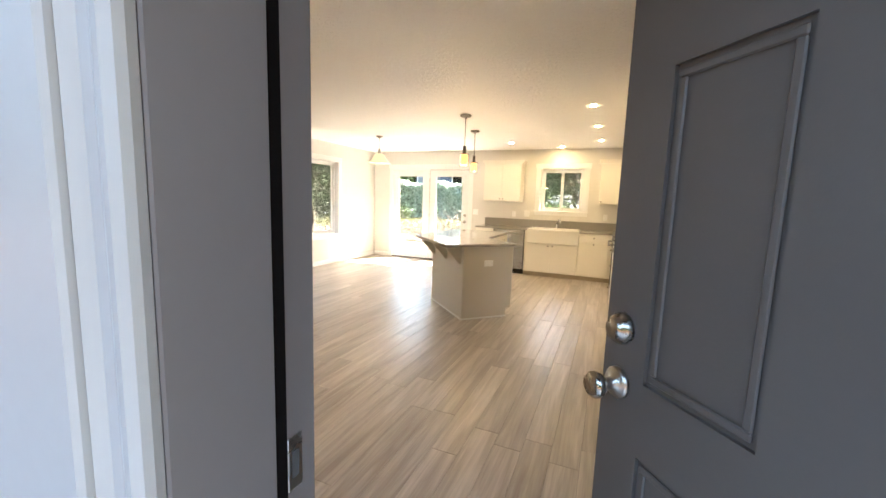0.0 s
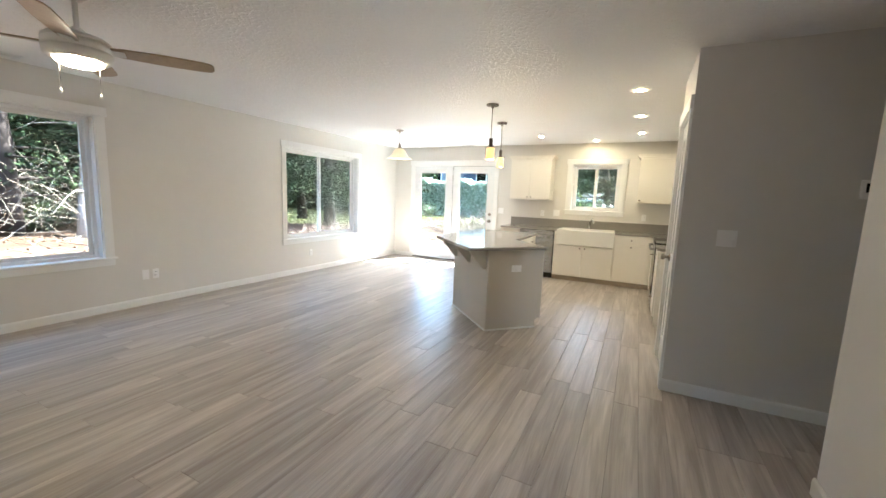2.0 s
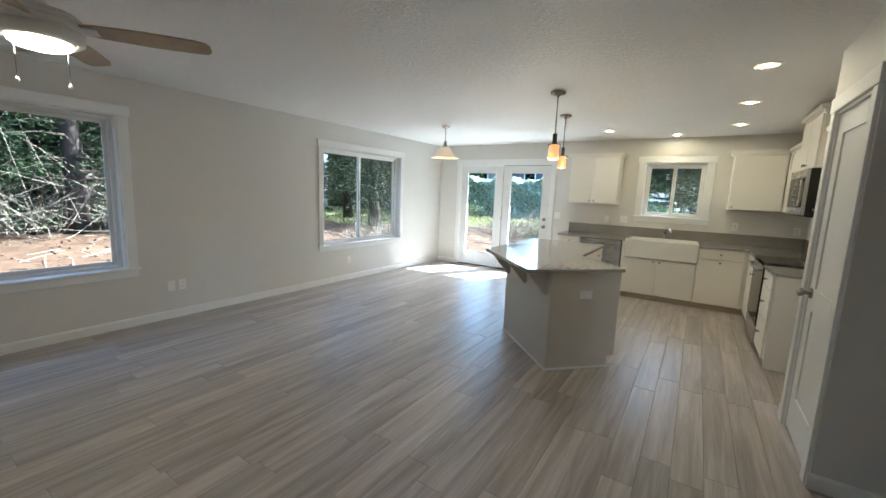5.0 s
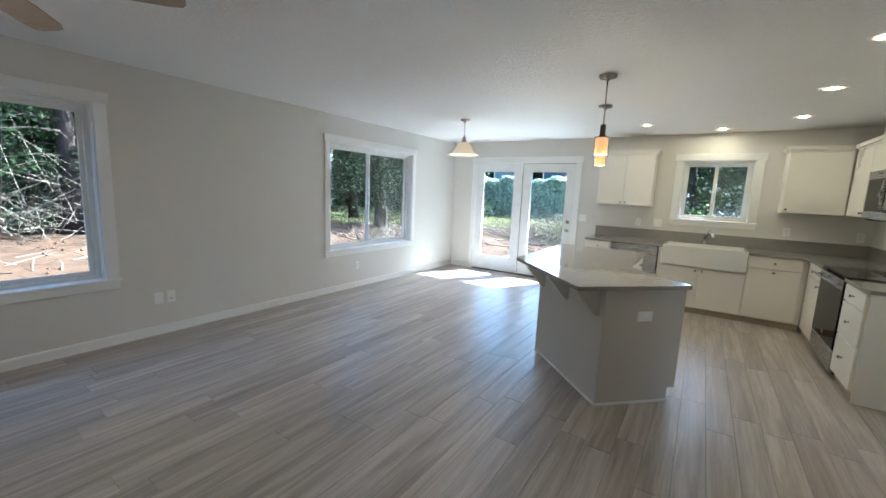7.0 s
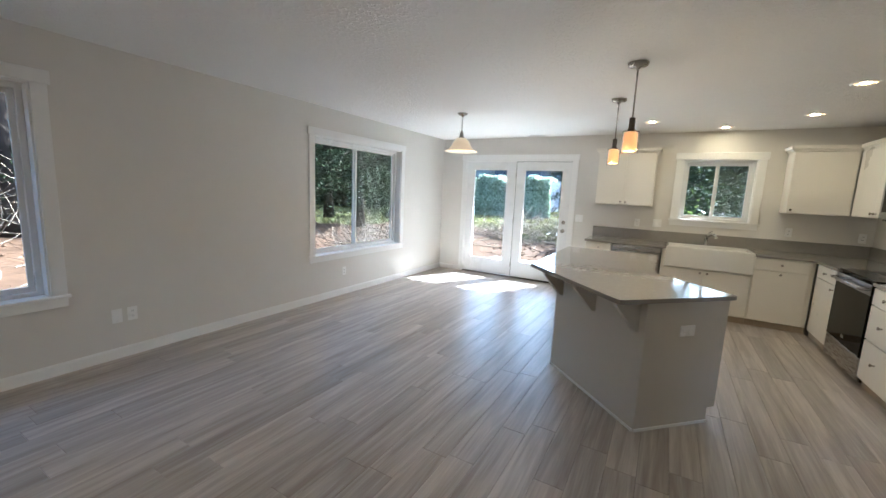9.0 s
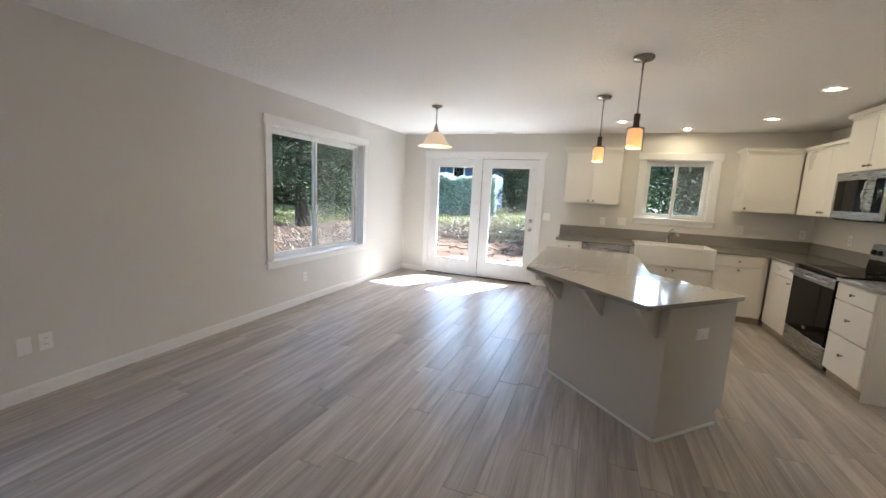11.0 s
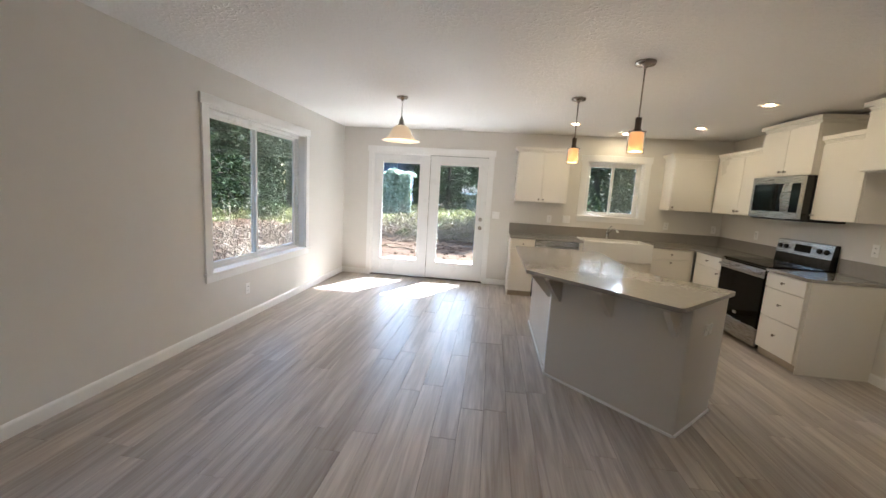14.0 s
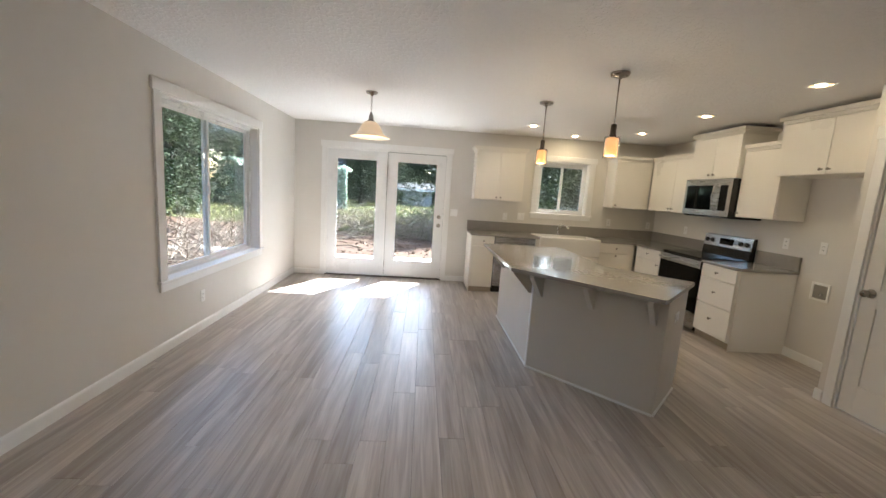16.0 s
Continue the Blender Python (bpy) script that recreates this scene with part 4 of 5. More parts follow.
plate(PK, -2.474, 1.142, "double", "white double rocker switch beside the patio door")
plate(PK, -1.63, 1.138, "outlet", "white outlet above the worktop")
plate(PK, -1.365, 1.15, "double", "white double switch above the worktop")
plate(PK, 0.125, 1.142, "outlet", "white outlet above the worktop by the window")
plate(PK, 0.81, 1.13, "outlet", "white outlet above the worktop in the corner")
plate(PRW, 7.13, 1.14, "outlet", "white outlet above the worktop by the corner")
plate(PRW, 5.52, 1.16, "outlet", "white outlet above the short worktop")
plate(PRW, 5.124, 1.164, "outlet", "white outlet in the refrigerator alcove")
plate(PE, 0.585, 1.172, "double", "white double rocker switch on the entry wall")
# island outlet, lying on its side on the angled face
IM = pose(-1.297, 4.036, 0, 0, 0, 45)
IP = lambda u, v, w: tuple(IM @ Vector((u, -w, v)))
t2 = thing("wall_plate", *IP(0.33, 0.66, 0), "white sideways outlet on the island end", "outlet", "wall plates")
for nm, b, m in (("plate", (0.272, -0.006, 0.625, 0.388, -0.0005, 0.697), M_PLATE), ("socket", (0.290, -0.008, 0.643, 0.322, -0.006, 0.679), M_PLATE), ("socket", (0.338, -0.008, 0.643, 0.370, -0.006, 0.679), M_PLATE)):
    bm = B()
    quad_box(bm, *b, 0.0015, IM)
    part(nm, bm, m, t2)
# water box for a refrigerator
t2 = thing("water_valve_box", XR, 5.076, 0.742, "white recessed water valve box in the alcove wall", "valve box")
bm = B()
ring(bm, PRW, 4.985, 0.655, 5.165, 0.83, 0.022, 0.0005, 0.010)
part("frame", bm, M_PLATE, t2)
# Flat plate whose grey paints the shade inside the valve box.
part("recess", slab_bm(PRW, 5.005, 0.675, 0.0006, 5.145, 0.81, 0.003), mat("valve_box_shade", (0.30, 0.29, 0.27), 0.5), t2, "flat grey plate with the recess shade painted in")
part("valve", turned([(0, 0), (0.014, 0), (0.014, 0.012), (0.008, 0.014), (0, 0.022)], Matrix.Translation(PRW(5.06, 0.72, 0.003)) @ Matrix.Rotation(radians(-90), 4, 'Y'), 12), M_CHROME, t2)
# thermostat
t = thing("thermostat", *PE(1.265, 1.46, 0.001), "white plastic thermostat on the entry wall", "thermostat")
part("body", slab_bm(PE, 1.205, 1.46, 0.0005, 1.325, 1.575, 0.026, 0.006), M_PLATE, t)
part("screen", slab_bm(PE, 1.225, 1.50, 0.0262, 1.305, 1.555, 0.0275), M_BLACKGLASS, t, "dark screen")

# ---- lamps ----

def warm_bulb(x, y, z, watts, r=0.03):
    lamp = new("bulb_light", bpy.data.lights.new("bulb_light", 'POINT'))
    lamp.data.energy, lamp.data.color, lamp.data.shadow_soft_size = watts, (1.0, 0.74, 0.46), r
    lamp.matrix_basis = pose(x, y, z)


def mini_pendant(x, y):
    t = thing("mini_pendant", x, y, H, "nickel and bronze mini pendant with amber glass, lit", "pendant lamp", "island pendants")
    T = pose(x, y, 0)
    part("canopy", turned([(0, H - 0.001), (0.070, H - 0.001), (0.070, H - 0.010), (0.064, H - 0.022), (0.02, H - 0.026), (0.012, H - 0.045), (0, H - 0.046)], T), M_NICKEL, t, "satin nickel canopy")
    part("rod", turned([(0, H - 0.04), (0.0055, H - 0.04), (0.0055, 2.055), (0, 2.054)], T, 10), M_NICKEL, t)
    part("socket", turned([(0, 2.062), (0.020, 2.062), (0.021, 2.055), (0.021, 1.985), (0.026, 1.980), (0.026, 1.968), (0, 1.967)], T), M_BRONZE, t, "dark bronze socket")
    part("glass_shade", turned([(0.058, 1.812), (0.058, 1.966), (0.02, 1.968), (0.02, 1.965), (0.0555, 1.963), (0.0555, 1.812)], T, 28), M_SHADEGLASS, t, "clear glass cylinder").visible_shadow = False
    part("diffuser", turned([(0, 1.825), (0.046, 1.825), (0.048, 1.83), (0.048, 1.955), (0.03, 1.962), (0, 1.963)], T, 28), M_AMBER, t, "glowing amber glass")
    warm_bulb(x, y, 1.78, 0.5, 0.045)


mini_pendant(-1.550, 4.620)
mini_pendant(-1.782, 5.680)

x, y = -3.575, 5.83
t = thing("bell_pendant", x, y, H, "satin nickel chain pendant with a white bell shade", "pendant lamp")
T = pose(x, y, 0)
part("canopy", turned([(0, H - 0.001), (0.062, H - 0.001), (0.062, H - 0.008), (0.050, H - 0.022), (0.016, H - 0.030), (0.010, H - 0.046), (0, H - 0.047)], T), M_NICKEL, t)
for i in range(6):
    bm = B()
    z = H - 0.055 - i * 0.026
    ringp = [(0.008 * math.cos(a), 0, 0.017 * math.sin(a)) for a in [2 * math.pi * k / 12 for k in range(13)]]
    tube(bm, ringp, 0.0022, 6, False)
    bmesh.ops.transform(bm, matrix=pose(x, y, z, 0, 0, 90 * (i % 2)), verts=bm.verts)
    part("chain_link", bm, M_NICKEL, t)
part("socket", turned([(0, 2.235), (0.010, 2.235), (0.014, 2.215), (0.024, 2.195), (0.026, 2.165), (0.036, 2.150), (0.036, 2.140), (0, 2.139)], T), M_NICKEL, t, "satin nickel socket cap")
prof = [(0.030, 2.144), (0.058, 2.136), (0.084, 2.116), (0.104, 2.086), (0.120, 2.052), (0.137, 2.024), (0.160, 2.002), (0.190, 1.987), (0.207, 1.980)]
part("shade", turned(prof + [(r - 0.004, z - 0.003) for r, z in prof[::-1]], T, 40), M_BELL, t, "white alabaster glass bell shade")
warm_bulb(x, y, 2.03, 0.35, 0.05)

# recessed downlights
for x, y in ((-0.055, 4.510), (-0.045, 5.725), (-0.025, 6.990), (-1.538, 7.020), (-0.722, 7.620)):
    t = thing("recessed_downlight", x, y, H, "round white recessed ceiling downlight, lit", "downlight", "ceiling downlights")
    T = pose(x, y, 0)
    part("trim_ring", turned([(0.092, H - 0.0005), (0.090, H - 0.006), (0.072, H - 0.008), (0.066, H - 0.002), (0.066, H - 0.0005)], T, 32), M_TRIM, t)
    part("lens", turned([(0, H - 0.0036), (0.034, H - 0.0036), (0.034, H - 0.0024), (0, H - 0.0024)], T, 32), M_DOWN, t, "glowing frosted lens")
    part("reflector", turned([(0, H - 0.0022), (0.066, H - 0.0032), (0.066, H - 0.001), (0, H - 0.001)], T, 32), M_DOWNRIM, t, "warm lit reflector")

# ceiling fan
FXc, FYc = -2.868, 1.443
t = thing("ceiling_fan", FXc, FYc, H, "white ceiling fan with four pale wooden blades, lit", "ceiling fan")
T = pose(FXc, FYc, 0)
part("canopy", turned([(0, H - 0.001), (0.070, H - 0.001), (0.068, H - 0.02), (0.030, H - 0.055), (0.016, H - 0.06), (0, H - 0.061)], T), M_FAN, t)
part("downrod", turned([(0, H - 0.05), (0.013, H - 0.05), (0.013, 2.252), (0.03, 2.237), (0.055, 2.212), (0, 2.211)], T, 16), M_FAN, t)
part("motor_housing", turned([(0, 2.217), (0.06, 2.214), (0.125, 2.197), (0.150, 2.177), (0.153, 2.167), (0.148, 2.166), (0.148, 2.160), (0.153, 2.159), (0.155, 2.127), (0.149, 2.126), (0.149, 2.120), (0.154, 2.119), (0.150, 2.082), (0.135, 2.070), (0, 2.069)], T, 48), M_FAN, t)
part("light_lens", turned([(0.106, 2.069), (0.104, 2.056), (0.085, 2.044), (0.05, 2.038), (0, 2.037)], T, 40), M_FANLIGHT, t, "glowing frosted light disc")
for i in range(4):
    a = 55.5 + 90 * i
    bm = B()
    pts = [(0.135, -0.036), (0.20, -0.052), (0.40, -0.064), (0.60, -0.060), (0.645, -0.048), (0.660, -0.02), (0.660, 0.03), (0.645, 0.052), (0.60, 0.060), (0.40, 0.064), (0.20, 0.052), (0.135, 0.036)]
    prism(bm, pts, -0.004, 0.004, pose(FXc, FYc, 2.145, 0, 0, a) @ pose(0, 0, 0, -11, 0, 0), 0.0015)
    b = part("blade", bm, M_BLADE, t, "pale oak fan blade")
    bm = B()
    quad_box(bm, 0.10, -0.03, -0.010, 0.21, 0.03, -0.0045, 0.002, pose(FXc, FYc, 2.145, 0, 0, a) @ pose(0, 0, 0, -11, 0, 0))
    part("blade_iron", bm, M_FAN, b)
for a in (74, 254):
    cx, cy = FXc + 0.085 * math.cos(radians(a)), FYc + 0.085 * math.sin(radians(a))
    bm = B()
    tube(bm, [(cx, cy, 2.085), (cx, cy, 1.905)], 0.0017, 6)
    c = part("pull_chain", bm, M_NICKEL, t)
    part("pull_knob", turned([(0, 1.882), (0.007, 1.885), (0.008, 1.895), (0.003, 1.907), (0, 1.908)], pose(cx, cy, 0), 10), M_FAN, c)


def vent(x, y, w, d, deg=0):
    t = thing("ceiling_vent", x, y, H, "white slotted metal ceiling vent", "vent", "ceiling vents")
    R = pose(x, y, 0, 0, 0, deg)
    bm = B()
    for b in ((-w / 2, -d / 2, w / 2, -d / 2 + 0.018), (-w / 2, d / 2 - 0.018, w / 2, d / 2), (-w / 2, -d / 2 + 0.018, -w / 2 + 0.018, d / 2 - 0.018), (w / 2 - 0.018, -d / 2 + 0.018, w / 2, d / 2 - 0.018)):
        quad_box(bm, b[0], b[1], H - 0.006, b[2], b[3], H - 0.0005, 0.0, R)
    part("frame", bm, M_TRIM, t)
    k = 5
    for i in range(k):
        bm = B()
        yy = -d / 2 + 0.018 + (i + 0.5) * (d - 0.036) / k
        quad_box(bm, -w / 2 + 0.018, -0.007, -0.001, w / 2 - 0.018, 0.007, 0.001, 0.0, R @ pose(0, yy, H - 0.006, 35, 0, 0))
        part("slat", bm, M_TRIM, t)
    bm = B()
    quad_box(bm, -w / 2 + 0.018, -d / 2 + 0.018, H - 0.0012, w / 2 - 0.018, d / 2 - 0.018, H - 0.0006, 0.0, R)
    part("backing", bm, M_SLOT, t)


vent(-3.22, 7.82, 0.30, 0.12)
vent(-4.85, 1.68, 0.30, 0.12, 90)


# ---- outside ----
rng = np.random.default_rng(7)


def raw(name, verts, faces, material, label, category, kind="stuff", smooth=False, parent=None):
    me = bpy.data.meshes.new(name)
    me.from_pydata(verts, [], faces)
    me.materials.append(material)
    me.update()
    ob = new(name, me)
    if parent:
        ob.parent = parent
        ob.matrix_parent_inverse = parent.matrix_basis.inverted()
        return tagged(ob, label)
    return tagged(ob, label, category, kind=kind)


def leaf_cloud(centres, size, rng, squash=1.0, aspect=0.5):
    """Many small four-sided leaves, turned at random about the given places."""
    n = len(centres)
    a = rng.normal(size=(n, 3))
    a /= np.linalg.norm(a, axis=1)[:, None]
    a[:, 2] *= squash
    b = np.cross(a, rng.normal(size=(n, 3)))
    b /= np.linalg.norm(b, axis=1)[:, None] + 1e-9
    s = (size * rng.uniform(0.6, 1.3, n))[:, None]
    c = np.asarray(centres)
    v = np.stack([c - a * s, c + b * s * aspect, c + a * s, c - b * s * aspect], 1).reshape(-1, 3)
    f = np.arange(4 * n).reshape(-1, 4)
    return v, f


def ground_z(x, y):
    far = np.clip((np.hypot(np.clip(-5.3 - x, 0, None), np.clip(y - 8.1, 0, None)) - 1.0) / 6.0, 0, 1)
    bumps = 0.05 * np.sin(1.7 * x + 0.6 * y) * np.sin(1.3 * y - 0.5 * x) + 0.035 * np.sin(4.1 * x + 1.2) * np.sin(3.7 * y + 0.4) + 0.016 * np.sin(11 * x + y) * np.sin(9 * y)
    return -0.16 + far * (bumps + 0.03)


gx = np.concatenate([np.linspace(-400, -40, 10), np.linspace(-38, -18, 14), np.linspace(-17.6, 6, 150), np.linspace(7, 40, 18), np.linspace(60, 400, 8)])
gy = np.concatenate([np.linspace(-400, -20, 10), np.linspace(-16, -1, 14), np.linspace(-0.5, 22, 150), np.linspace(23, 50, 18), np.linspace(70, 400, 8)])
X, Y = np.meshgrid(gx, gy)
Z = ground_z(X, Y)
gv = np.stack([X.ravel(), Y.ravel(), Z.ravel()], 1)
nx_, ny_ = len(gx), len(gy)
gi = (np.arange(ny_ - 1)[:, None] * nx_ + np.arange(nx_ - 1)[None]).ravel()
gf = np.stack([gi, gi + 1, gi + nx_ + 1, gi + nx_], 1)
raw("ground", gv.tolist(), gf.tolist(), M_DIRT, "bare reddish-brown earth around the house", "ground", "structure")

# footing under the floor, porch and patio slab
solo("footing", box(XL - 0.16, YF - 0.16, -0.4, HX + 0.12, YB + 0.16, -0.012), M_CONC, "concrete footing under the floor", "foundation", kind="structure")
solo("patio", box(-4.82, YB + 0.17, -0.4, -1.9, YB + 2.3, -0.05, 0.01), M_CONC, "pale concrete patio slab outside the glass doors", "patio", kind="structure")
solo("porch", box(-1.6, -2.2, -0.4, 1.9, YF - 0.165, -0.02, 0.01), M_CONC, "concrete porch slab before the entrance", "porch", kind="structure")

# lawn: short blades
n = 150000
lx, ly = rng.uniform(-34, 12, n), 12.5 + 34 * rng.random(n) ** 1.4
keep = (ly > 17.3 + 0.8 * np.sin(lx * 0.7)) | ((lx < -12.8) & (ly > 14.0 + 0.5 * np.sin(lx)))
lx, ly = lx[keep], ly[keep]
lz = ground_z(lx, ly)
c = np.stack([lx, ly, lz], 1)
d = rng.normal(size=(len(lx), 2))
d /= np.linalg.norm(d, axis=1)[:, None]
wd, hh = 0.08, rng.uniform(0.04, 0.11, len(lx))
tip = c + np.stack([d[:, 0] * 0.03, d[:, 1] * 0.03, hh], 1)
side = np.stack([-d[:, 1], d[:, 0], np.zeros(len(lx))], 1) * wd
gvv = np.stack([c - side, c + side, tip], 1).reshape(-1, 3)
raw("lawn", gvv.tolist(), np.arange(len(gvv)).reshape(-1, 3).tolist(), M_GRASS, "sunny rough green grass beyond the bare earth", "grass")


# hedge
def hedge(x0, x1, y, h, depth, n, label):
    t = thing("hedge", (x0 + x1) / 2, y, -0.15, label, "hedge")
    u = rng.uniform(x0, x1, n)
    k = rng.random(n)
    top = h * (0.97 + 0.05 * np.sin(u * 1.9) + 0.03 * np.sin(u * 5.3 + 1))
    zz = np.where(k < 0.72, rng.uniform(0, 1, n) * top, top + rng.normal(0, 0.05, n))
    yy = np.where(k < 0.72, y - depth / 2 + 0.12 * np.sin(u * 2.3 + zz * 2) + rng.normal(0, 0.08, n), y + rng.uniform(-depth / 2, depth / 2, n))
    v, f = leaf_cloud(np.stack([u, yy, zz - 0.15], 1), 0.105, rng)
    raw("leaves", v.tolist(), f.tolist(), M_HEDGE, "glossy green laurel leaves, sky sheen painted pale", "", parent=t)
    bm = B()
    for k in range(int((x1 - x0) / 0.6)):
        xs = x0 + 0.3 + 0.6 * k
        tube(bm, [(xs, y, -0.25), (xs + 0.05 * math.sin(k), y + 0.05, 0.9), (xs + 0.12 * math.sin(k * 2.1), y, 0.8 * h)], [0.035, 0.025, 0.008], 6)
    part("stems", bm, M_BARK, t, "dark inner stems")


hedge(-24.0, -8.0, 28.0, 2.75, 1.6, 80000, "tall clipped green laurel hedge behind the lawn")


def conifer(x, y, h, r0, spread, first, n_branch, leaf_n, seed, bark=M_BARK, green=M_FIR, lean=(0.0, 0.0), label="tall dark fir with drooping branches"):
    """A tapered trunk, drooping limbs and sprays of small leaves."""
    g = np.random.default_rng(seed)
    z0 = float(ground_z(np.array(x), np.array(y))) - 0.05
    t = thing("fir_tree", x, y, z0, label, "tree", "trees")
    k = 9
    pts = [(x + lean[0] * i / k + 0.05 * math.sin(i * 1.3 + seed), y + lean[1] * i / k + 0.05 * math.cos(i * 1.7 + seed), z0 + h * i / k) for i in range(k + 1)]
    bm = B()
    tube(bm, pts, [r0 * (1.25 if i == 0 else 1 - 0.88 * i / k) for i in range(k + 1)], 12)
    part("trunk", bm, bark, t)
    bm, cs = B(), []
    for _ in range(n_branch):
        f = g.uniform(first, 0.97)
        az, L = g.uniform(0, 2 * math.pi), spread * (1.08 - f) * g.uniform(0.6, 1.15) + 0.2
        o = np.array([x + lean[0] * f, y + lean[1] * f, z0 + h * f])
        d = np.array([math.cos(az), math.sin(az), 0])
        line = [o + d * L * s + np.array([0, 0, 0.16 * L * s - 0.45 * L * s * s]) + g.normal(0, 0.03 * L, 3) * s for s in (0, 0.3, 0.6, 1.0)]
        tube(bm, [tuple(p) for p in line], [0.022 + 0.012 * L, 0.016, 0.010, 0.004], 5, False)
        m_ = int(leaf_n / n_branch)
        s = g.random(m_) ** 0.7
        i0 = np.minimum((s * 3).astype(int), 2)
        fr = s * 3 - i0
        la = np.array(line)
        base_ = la[i0] * (1 - fr)[:, None] + la[i0 + 1] * fr[:, None]
        sd = np.array([-d[1], d[0], 0])
        wv = g.normal(0, 0.17 * L, m_) * (0.35 + s)
        cs.append(base_ + sd * wv[:, None] + d * (np.abs(wv) * 0.5)[:, None] + np.stack([g.normal(0, 0.04, m_), g.normal(0, 0.04, m_), g.normal(-0.06, 0.10, m_)], 1))
    part("limbs", bm, bark, t)
    if leaf_n:
        v, f = leaf_cloud(np.concatenate(cs), 0.085, g, 0.6, 0.32)
        raw("crown", v.tolist(), f.tolist(), green, "dark green needle sprays", "", parent=t)


conifer(-12.4, 13.7, 12, 0.26, 3.6, 0.12, 90, 22000, 1)
conifer(-13.3, 14.7, 12, 0.24, 3.6, 0.12, 90, 22000, 2)
conifer(-17.0, 11.0, 11, 0.22, 4.0, 0.10, 90, 22000, 3)
conifer(-15.5, 4.55, 11, 0.30, 3.6, 0.10, 70, 12000, 4)
conifer(-18.0, 7.5, 11, 0.22, 3.6, 0.05, 80, 18000, 5)
conifer(-17.5, 2.2, 11, 0.22, 3.6, 0.05, 80, 18000, 6)
conifer(-16.0, 15.5, 12, 0.25, 4.4, 0.12, 90, 22000, 7)
conifer(-14.8, 20.5, 12, 0.25, 4.4, 0.10, 90, 20000, 8)
conifer(-14.4, 5.75, 8.0, 0.13, 2.2, 0.15, 34, 0, 9, M_PALEBARK, M_FIR, (-0.7, 0.6), "leaning pale-barked bare tree by the window")
for i, (x, y) in enumerate(((-6.2, 47), (-2.5, 50), (1.5, 47), (5.0, 43), (8.5, 48), (-9.5, 49), (3.4, 54), (-0.3, 53))):
    conifer(x, y, 8.5, 0.24, 4.6, 0.02, 90, 16000, 20 + i)
for i, (x, y) in enumerate(((-17.2, 24.5), (-19.6, 26.0), (-8.8, 38.0), (-6.6, 37.0))):
    conifer(x, y, 8.5, 0.22, 4.0, 0.04, 80, 15000, 30 + i)
for i, (x, y) in enumerate(((0.9, 15.5), (3.6, 14.2), (-1.2, 17.5))):
    conifer(x, y, 5.6, 0.2, 2.8, 0.03, 70, 12000, 40 + i)


def shrub(x, y, h, r, n, seed, m=M_SHRUB, label="low leafy green shrub in the brush"):
    g = np.random.default_rng(seed)
    z0 = float(ground_z(np.array(x), np.array(y)))
    t = thing("shrub", x, y, z0, label, "shrub", "shrubs")
    bm, cs = B(), []
    for _ in range(14):
        az, u = g.uniform(0, 2 * math.pi), g.uniform(0.2, 1.0)
        e = np.array([x + r * u * math.cos(az), y + r * u * math.sin(az), z0 + h * g.uniform(0.5, 1.0)])
        m0 = np.array([x + 0.35 * r * u * math.cos(az), y + 0.35 * r * u * math.sin(az), z0 + 0.55 * (e[2] - z0)])
        tube(bm, [(x, y, z0 - 0.03), tuple(m0), tuple(e)], [0.014, 0.010, 0.004], 5, False)
        cs.append(np.where(g.random((n // 14, 1)) < 0.6, e, m0) + g.normal(0, 0.16 * max(r, h), (n // 14, 3)))
    part("stems", bm, M_TWIG, t)
    c = np.concatenate(cs)
    c[:, 2] = np.maximum(c[:, 2], z0 + 0.02)
    v, f = leaf_cloud(c, 0.045, g)
    raw("leaves", v.tolist(), f.tolist(), m, "small green leaves", "", parent=t)


for i in range(14):
    shrub(-15.8 - 2.4 * rng.random(), 1.4 + 7.5 * rng.random(), 0.5 + 0.8 * rng.random(), 0.5 + 0.4 * rng.random(), 900, 60 + i)
for i in range(5):
    shrub(-11.8 - 3.0 * rng.random(), 17 + 8 * rng.random(), 0.5 + 0.5 * rng.random(), 0.7, 900, 80 + i)
shrub(-0.95, 10.2, 1.35, 0.42, 1000, 101, M_SHRUB, "bright green leafy shrub below the sink window")
shrub(-0.35, 11.6, 1.7, 0.6, 1100, 102, M_FIR)
shrub(0.5, 12.6, 2.2, 0.8, 1200, 103, M_FIR)


def twigs(name, places, label, seed, lmin, lmax, rise=0.45):
    """A tangle of bent dry sticks."""
    g = np.random.default_rng(seed)
    V, F = [], []
    for x, y, z in places:
        L, az, el = g.uniform(lmin, lmax), g.uniform(0, 2 * math.pi), g.normal(0.12, rise)
        d = np.array([math.cos(az) * math.cos(el), math.sin(az) * math.cos(el), abs(math.sin(el))])
        sd = np.cross(d, [0, 0, 1.0])
        sd /= np.linalg.norm(sd) + 1e-6
        up = np.cross(sd, d)
        bend = g.normal(0, 0.12 * L)
        r = g.uniform(0.004, 0.013)
        for k, s in enumerate((0, 0.35, 0.7, 1.0)):
            c = np.array([x, y, z]) + d * L * s + sd * bend * math.sin(s * 2.6) + up * bend * 0.5 * math.sin(s * 3)
            rr = r * (1 - 0.7 * s)
            for q in range(3):
                a = 2.094 * q
                V.append((c + rr * (math.cos(a) * sd + math.sin(a) * up)).tolist())
            if k:
                b0 = len(V) - 6
                for q in range(3):
                    F.append((b0 + q, b0 + (q + 1) % 3, b0 + 3 + (q + 1) % 3, b0 + 3 + q))
    raw(name, V, F, M_TWIG, label, "brush")


